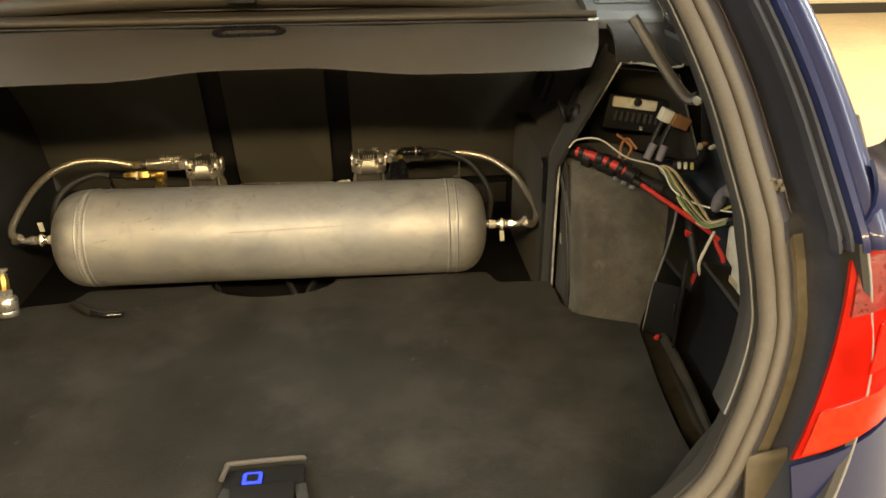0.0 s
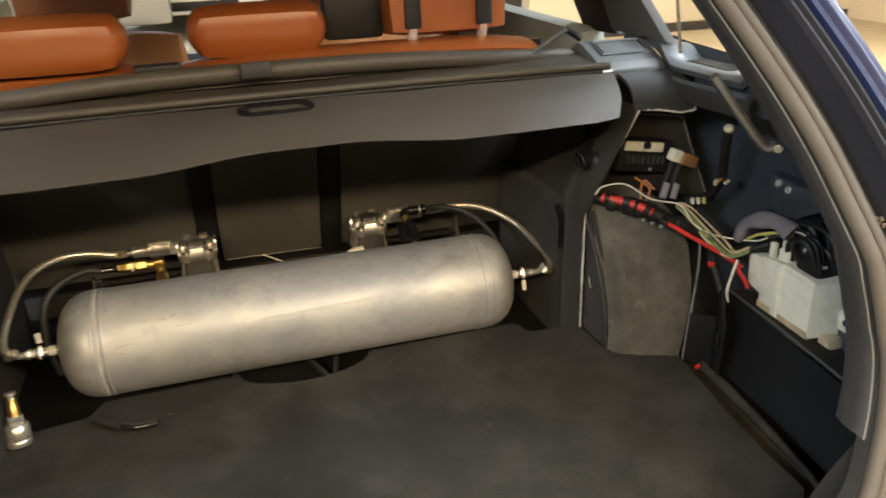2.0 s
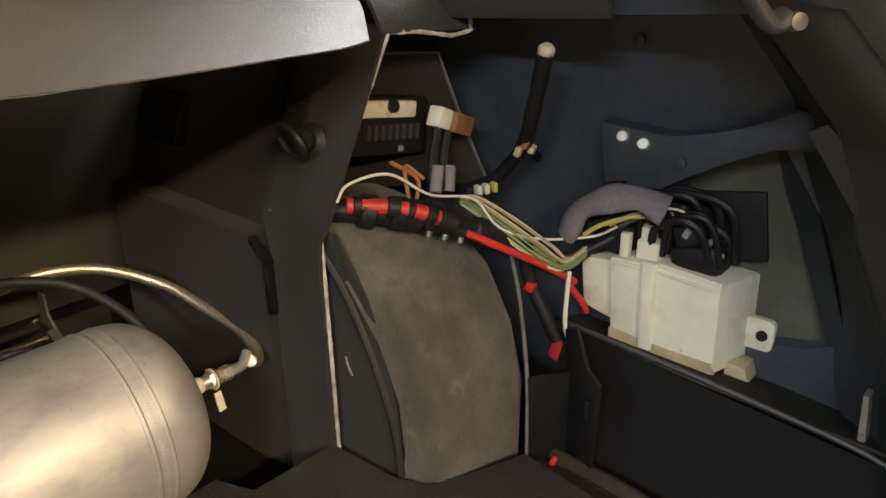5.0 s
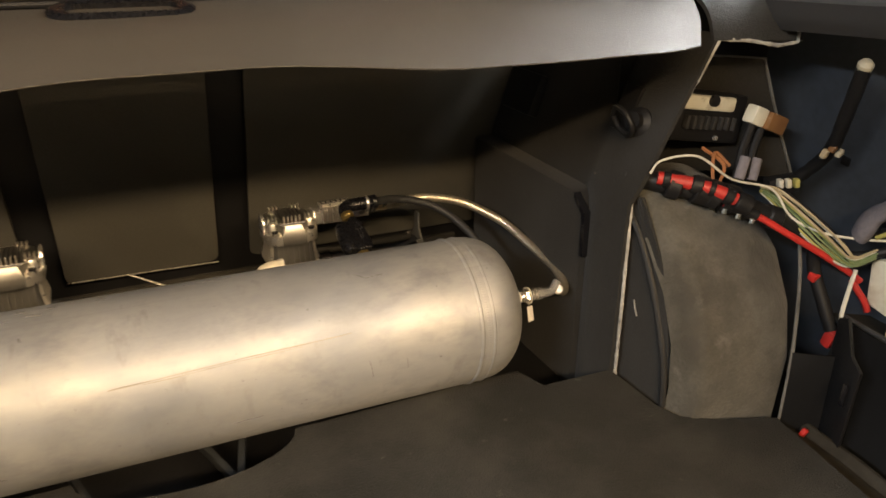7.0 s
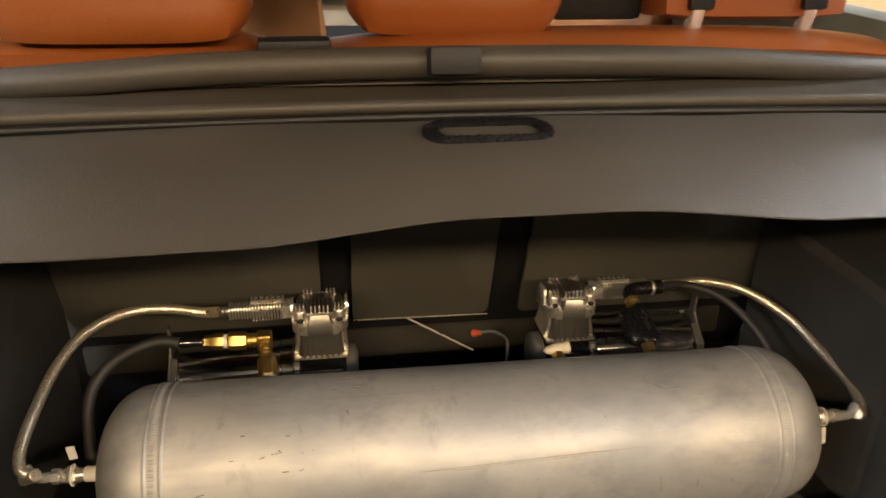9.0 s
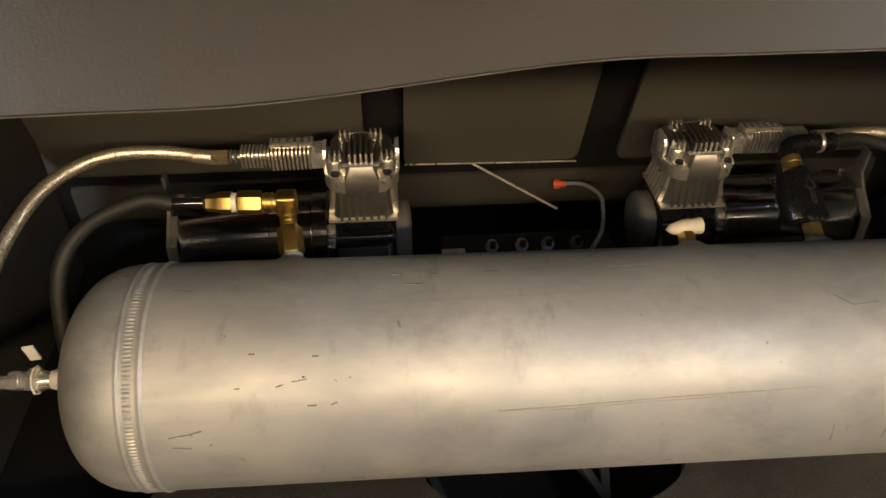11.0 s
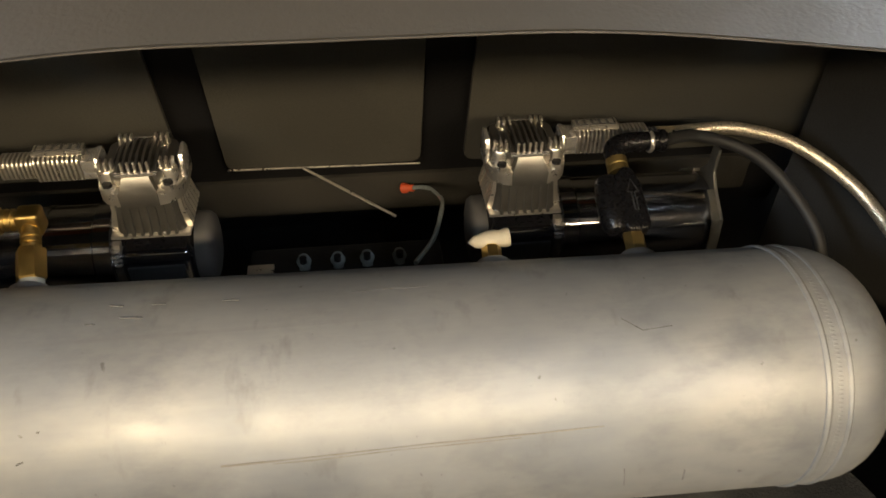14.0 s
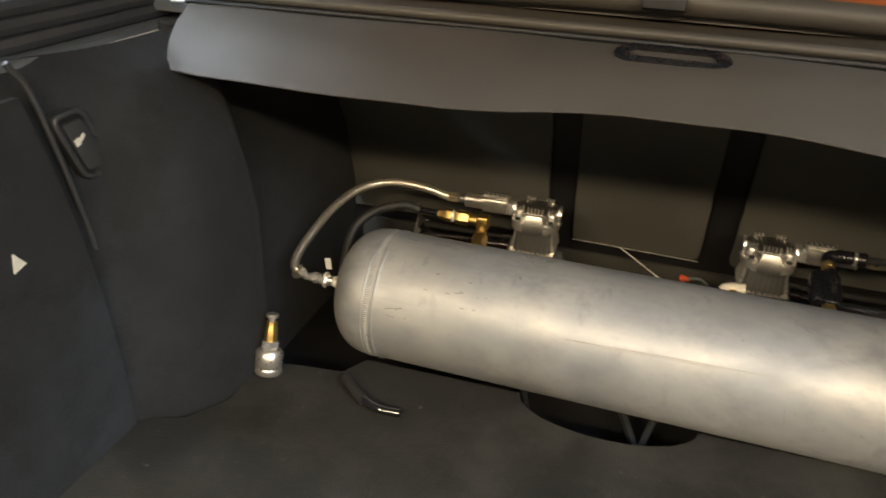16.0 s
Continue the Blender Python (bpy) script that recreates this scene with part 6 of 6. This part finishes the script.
loom = thing("wiring_loom", (0.62, -0.12, 0.2), "thick taped wiring loom with red cables across the wheel arch", "wiring loom")
lp = [(0.515, -0.06, 0.232), (0.560, -0.108, 0.226), (0.600, -0.132, 0.215), (0.645, -0.150, 0.195), (0.690, -0.160, 0.170)]
part("core", tube(lp, 0.0115, 12, None, 8, lambda i: 1 + 0.15 * noise.noise((i * 0.5, 3, 0))), M_BLACK, loom, "black taped core")
part("red_cable", tube([(0.530, -0.096, 0.238), (0.560, -0.120, 0.234), (0.585, -0.140, 0.226), (0.608, -0.154, 0.214)], 0.0076, 10, None, 8), M_RED, loom, "thick red cable")
for k, f in enumerate((0.20, 0.33, 0.42, 0.52, 0.62, 0.80)):
    i = int(f * 32)
    ln = smooth_line(lp, 8)
    part("tape_band", rod(ln[i] + Vector((-0.006, 0, 0.003)), ln[i + 1] + Vector((0.001 + 0.004 * (k % 2), -0.004, 0)), 0.0165 - 0.003 * (k > 3), 12, None, 0.002), M_BLACK, loom)
rl = smooth_line([(0.530, -0.096, 0.238), (0.560, -0.120, 0.234), (0.585, -0.140, 0.226), (0.608, -0.154, 0.214)], 8)
for i, w, r in ((2, 0.004, 0.0095), (9, 0.006, 0.0105), (13, 0.003, 0.0098), (18, 0.005, 0.0102), (23, 0.009, 0.0115)):
    d = (rl[min(i + 1, 24)] - rl[i - 1]).normalized()
    part("tape_band", rod(rl[i] - d * w, rl[i] + d * w, r, 12, None, 0.001), M_BLACK, loom)
part("tape_band", rod((0.600, -0.147, 0.212), (0.622, -0.160, 0.200), 0.0075, 12, None, 0.001), M_BLACK, loom)
part("red_lead", tube([(0.590, -0.140, 0.214), (0.616, -0.157, 0.204), (0.663, -0.180, 0.175), (0.701, -0.198, 0.151), (0.730, -0.210, 0.131), (0.744, -0.216, 0.120)], 0.0040, 9, None, 8), M_RED, loom, "red cable")
part("red_lead", tube([(0.738, -0.210, 0.120), (0.742, -0.216, 0.110), (0.749, -0.224, 0.096), (0.753, -0.228, 0.084)], 0.0040, 9, None, 6), M_RED, loom, "red cable")
for k in range(3):
    part("pale_label", box((0.583 + 0.011 * k, -0.150 - 0.01 * k, 0.208 - 0.004 * k), (0.009, 0.003, 0.006), (0, 20, 20), 0.001), M_CLEARFIT, loom)
random.seed(4)
for k in range(22):
    o = Vector((random.uniform(-0.011, 0.011), random.uniform(-0.009, 0.009), random.uniform(-0.011, 0.011)))
    pts = [Vector((0.672, -0.118, 0.212)) + o * 0.4, Vector((0.684, -0.130, 0.205)) + o * 0.8, Vector((0.693, -0.166, 0.186)) + o * 1.1, Vector((0.708, -0.195, 0.164)) + o * 1.1, Vector((0.724, -0.214, 0.148)) + o * 0.6, Vector((0.748, -0.224, 0.157)) + o * 0.5]
    part("thin_wire", tube(pts, random.uniform(0.0010, 0.0015), 6, None, 6), (M_GRN, M_YEL, M_BLACK, M_GRN, M_WIREW, M_YEL, M_DIRTY)[k % 7], loom)
part("white_wire", tube([(0.515, -0.10, 0.246), (0.528, -0.102, 0.260), (0.560, -0.122, 0.266), (0.605, -0.132, 0.237), (0.659, -0.142, 0.221), (0.677, -0.162, 0.190), (0.705, -0.192, 0.176), (0.747, -0.232, 0.176), (0.756, -0.255, 0.190)], 0.0014, 6, None, 8), M_WIREW, loom, "loose white wire")
part("yellow_wire", tube([(0.740, -0.225, 0.178), (0.746, -0.241, 0.191), (0.756, -0.270, 0.204), (0.766, -0.290, 0.204)], 0.0026, 7, None, 6), M_YEL, loom, "yellow wire")
part("taped_end", tube([(0.722, -0.192, 0.153), (0.736, -0.208, 0.150), (0.752, -0.226, 0.158), (0.770, -0.245, 0.172)], 0.0055, 10, None, 6, lambda i: 1 + 0.2 * noise.noise((i * 0.6, 5, 0))), M_BLACK, loom, "black taped wire bundle")
part("brown_wire", tube([(0.60, -0.11, 0.225), (0.605, -0.10, 0.248), (0.618, -0.09, 0.255), (0.632, -0.10, 0.240)], 0.0022, 6, None, 6), M_COPPER, loom)
part("brown_wire", tube([(0.61, -0.11, 0.225), (0.622, -0.10, 0.243), (0.60, -0.085, 0.262)], 0.0022, 6, None, 6), M_COPPER, loom)
part("white_lead", tube([(0.735, -0.214, 0.135), (0.722, -0.220, 0.108), (0.712, -0.226, 0.085), (0.714, -0.231, 0.066), (0.721, -0.236, 0.056)], 0.0026, 7, None, 8), M_WIREW, loom, "hanging white wire")
cn = part("connector", box((0.718, -0.105, 0.208), (0.040, 0.018, 0.020), (0, -8, -20), 0.003), M_BLACK, loom, "multi-way connector")
for k in range(3):
    part("connector_pin", box((0.704 + 0.010 * k, -0.114 - 0.003 * k, 0.213), (0.006, 0.010, 0.011), (0, -8, -20), 0.002), (M_WIREW, M_WHITE, M_YEL)[k], cn)
part("branch", tube([(0.735, -0.100, 0.205), (0.738, -0.126, 0.232), (0.730, -0.152, 0.262), (0.712, -0.174, 0.302), (0.692, -0.199, 0.366)], 0.0078, 10, None, 8, lambda i: 1 + 0.12 * noise.noise((i * 0.5, 8, 0))), M_BLACK, loom, "black taped branch")
part("branch_cap", lathe([(0.0, 0), (0.0078, 0), (0.0082, 0.006), (0.0050, 0.010), (0.0, 0.011)], axis_pose((0.693, -0.198, 0.364), (0.683, -0.211, 0.40)), 14), M_TAPE, loom, "pale end cap")
for k in range(4):
    part("small_plug", box((0.716 + 0.006 * k, -0.156 - 0.005 * (k % 2), 0.260 + 0.007 * (k % 3)), (0.007, 0.007, 0.011), (20, 25 * k, 10 * k), 0.002), (M_DIRTY, M_AMBER, M_YEL, M_TAPE)[k], loom)
part("branch", tube([(0.70, -0.18, 0.170), (0.708, -0.180, 0.13), (0.713, -0.200, 0.088), (0.717, -0.214, 0.06)], 0.008, 10, None, 8), M_BLACK, loom)
part("red_plug", box((0.717, -0.216, 0.050), (0.014, 0.014, 0.024), (15, 0, 0), 0.004), M_RED, loom, "red plug")
part("red_plug", box((0.704, -0.186, 0.120), (0.010, 0.010, 0.010), (15, 0, 0), 0.002), M_RED, loom)
part("red_plug", box((0.640, -0.262, -0.035), (0.006, 0.006, 0.020), (15, 20, 0), 0.002), M_RED, loom)

unit = thing("control_box", (0.77, -0.31, 0.06), "yellowed white plastic module box with lugs and black plugs", "control box")
def skewed(b):
    for v in b.verts:
        v.co.y -= 0.30 * (v.co.x - 0.752)
    return b


body = part("body", skewed(prism([(-0.250, 0.157), (-0.300, 0.160), (-0.368, 0.156), (-0.3715, 0.061), (-0.258, 0.064)], 0.752, 0.812, "x", 0.0035)), M_WHITE, unit)
part("end_block", skewed(prism([(-0.214, 0.140), (-0.218, 0.147), (-0.252, 0.151), (-0.256, 0.083), (-0.2195, 0.091)], 0.757, 0.800, "x", 0.0025)), M_WHITE, body)
part("rib", skewed(prism([(-0.289, 0.163), (-0.304, 0.163), (-0.307, 0.066), (-0.294, 0.066)], 0.7475, 0.756, "x", 0.0015)), M_WHITE, body)
part("lid_lip", skewed(prism([(-0.2515, 0.150), (-0.2515, 0.1535), (-0.288, 0.1565), (-0.288, 0.1530)], 0.7497, 0.756, "x", 0.0008)), M_WHITE, body)
part("lid_lip", skewed(prism([(-0.305, 0.1525), (-0.305, 0.1560), (-0.366, 0.1525), (-0.366, 0.1490)], 0.7497, 0.756, "x", 0.0008)), M_WHITE, body)
part("open_rim", skewed(prism([(-0.305, 0.158), (-0.305, 0.164), (-0.3685, 0.160), (-0.3685, 0.155)], 0.752, 0.755, "x", 0.0008)), M_WHITE, body, "raised rim of the plug socket")
part("dirty_edge", skewed(prism([(-0.2578, 0.0625), (-0.2575, 0.077), (-0.31, 0.0735), (-0.3695, 0.073), (-0.3720, 0.0600)], 0.7505, 0.7560, "x")), M_DIRTY, body, "dirty brown lower edge")
lugb = prism([(a, c) for a, c in rounded(0.030, 0.034, 0.007, 4, (-0.396, 0.096))], 0.798, 0.806, "x", 0.001)
lug = part("lug", lugb, M_WHITE, body)
part("lug_hole", rod((0.7955, -0.400, 0.096), (0.8075, -0.400, 0.096), 0.0056, 12), M_BLACK, lug)
part("foot", prism([(-0.376, 0.070), (-0.396, 0.068), (-0.402, 0.052), (-0.388, 0.044), (-0.376, 0.048)], 0.772, 0.80, "x", 0.003), M_DIRTY, body)
part("clip_post", box((0.764, -0.262, 0.168), (0.010, 0.010, 0.030), (0, 0, 0), 0.002), M_WHITE, unit)
part("plug_tower", box((0.775, -0.285, 0.164), (0.022, 0.024, 0.028), (0, 0, 0), 0.003), M_WHITE, unit)
part("plug_tower", box((0.772, -0.283, 0.184), (0.012, 0.014, 0.016), (0, 0, 0), 0.002), M_WHITE, unit)
part("black_plug", box((0.785, -0.248, 0.172), (0.040, 0.032, 0.034), (8, 0, 0), 0.004), M_BLACK, unit)
part("black_plug", box((0.790, -0.332, 0.166), (0.045, 0.050, 0.034), (-14, 0, 0), 0.010), M_BLACK, unit)
part("black_plug", box((0.785, -0.322, 0.190), (0.030, 0.030, 0.024), (-24, 6, 0), 0.007), M_BLACK, unit)
part("plug_collar", box((0.778, -0.350, 0.176), (0.016, 0.010, 0.012), (-30, 0, 0), 0.002), M_WHITE, unit)
for k in range(6):
    part("wire", tube([(0.782, -0.318 + 0.004 * k, 0.195), (0.772, -0.305 + 0.006 * k, 0.214 + 0.003 * k), (0.765, -0.275 + 0.008 * k, 0.214 - 0.004 * k), (0.756, -0.245 + 0.006 * k, 0.196 - 0.004 * k), (0.748, -0.225, 0.186)], 0.0024, 6, None, 6), M_BLACK if k != 2 else M_YEL, unit)
part("wire", tube([(0.756, -0.265, 0.204), (0.764, -0.282, 0.211), (0.768, -0.310, 0.217), (0.782, -0.340, 0.203)], 0.0014, 6, None, 8), M_WIREW, unit, "thin white wire")
random.seed(11)
for k in range(9):
    y0, y1 = random.uniform(-0.37, -0.30), random.uniform(-0.30, -0.24)
    zt = random.uniform(0.200, 0.232)
    x0 = random.uniform(0.768, 0.800)
    part("wire", tube([(x0, y0, 0.168), (x0 - 0.006, y0 + 0.012, zt - 0.008), (x0 - 0.010, (y0 + y1) / 2, zt), (x0 - 0.006, y1 - 0.006, zt - 0.014), (x0, y1, 0.165)], random.uniform(0.0028, 0.0050), 7, None, 6), M_BLACK, unit)
for k in range(3):
    part("plug_clip", box((0.768 + 0.004 * k, -0.300 - 0.022 * k, 0.200 - 0.006 * k), (0.008, 0.007, 0.012), (20 * k, 15, 0), 0.002), M_CLEARFIT, unit)
for k in range(3):
    part("wire", tube([(0.785, -0.25 - 0.02 * k, 0.18), (0.78, -0.265 - 0.015 * k, 0.205 + 0.004 * k), (0.77, -0.26 - 0.01 * k, 0.205), (0.755, -0.235 - 0.01 * k, 0.19)], 0.003, 6, None, 6), (M_BLACK, M_YEL, M_BLACK, M_WIREW)[k], unit)
part("black_sheet", box((0.812, -0.335, 0.195), (0.006, 0.10, 0.07), (-10, 0, 0), 0.002), M_BLACK, unit)
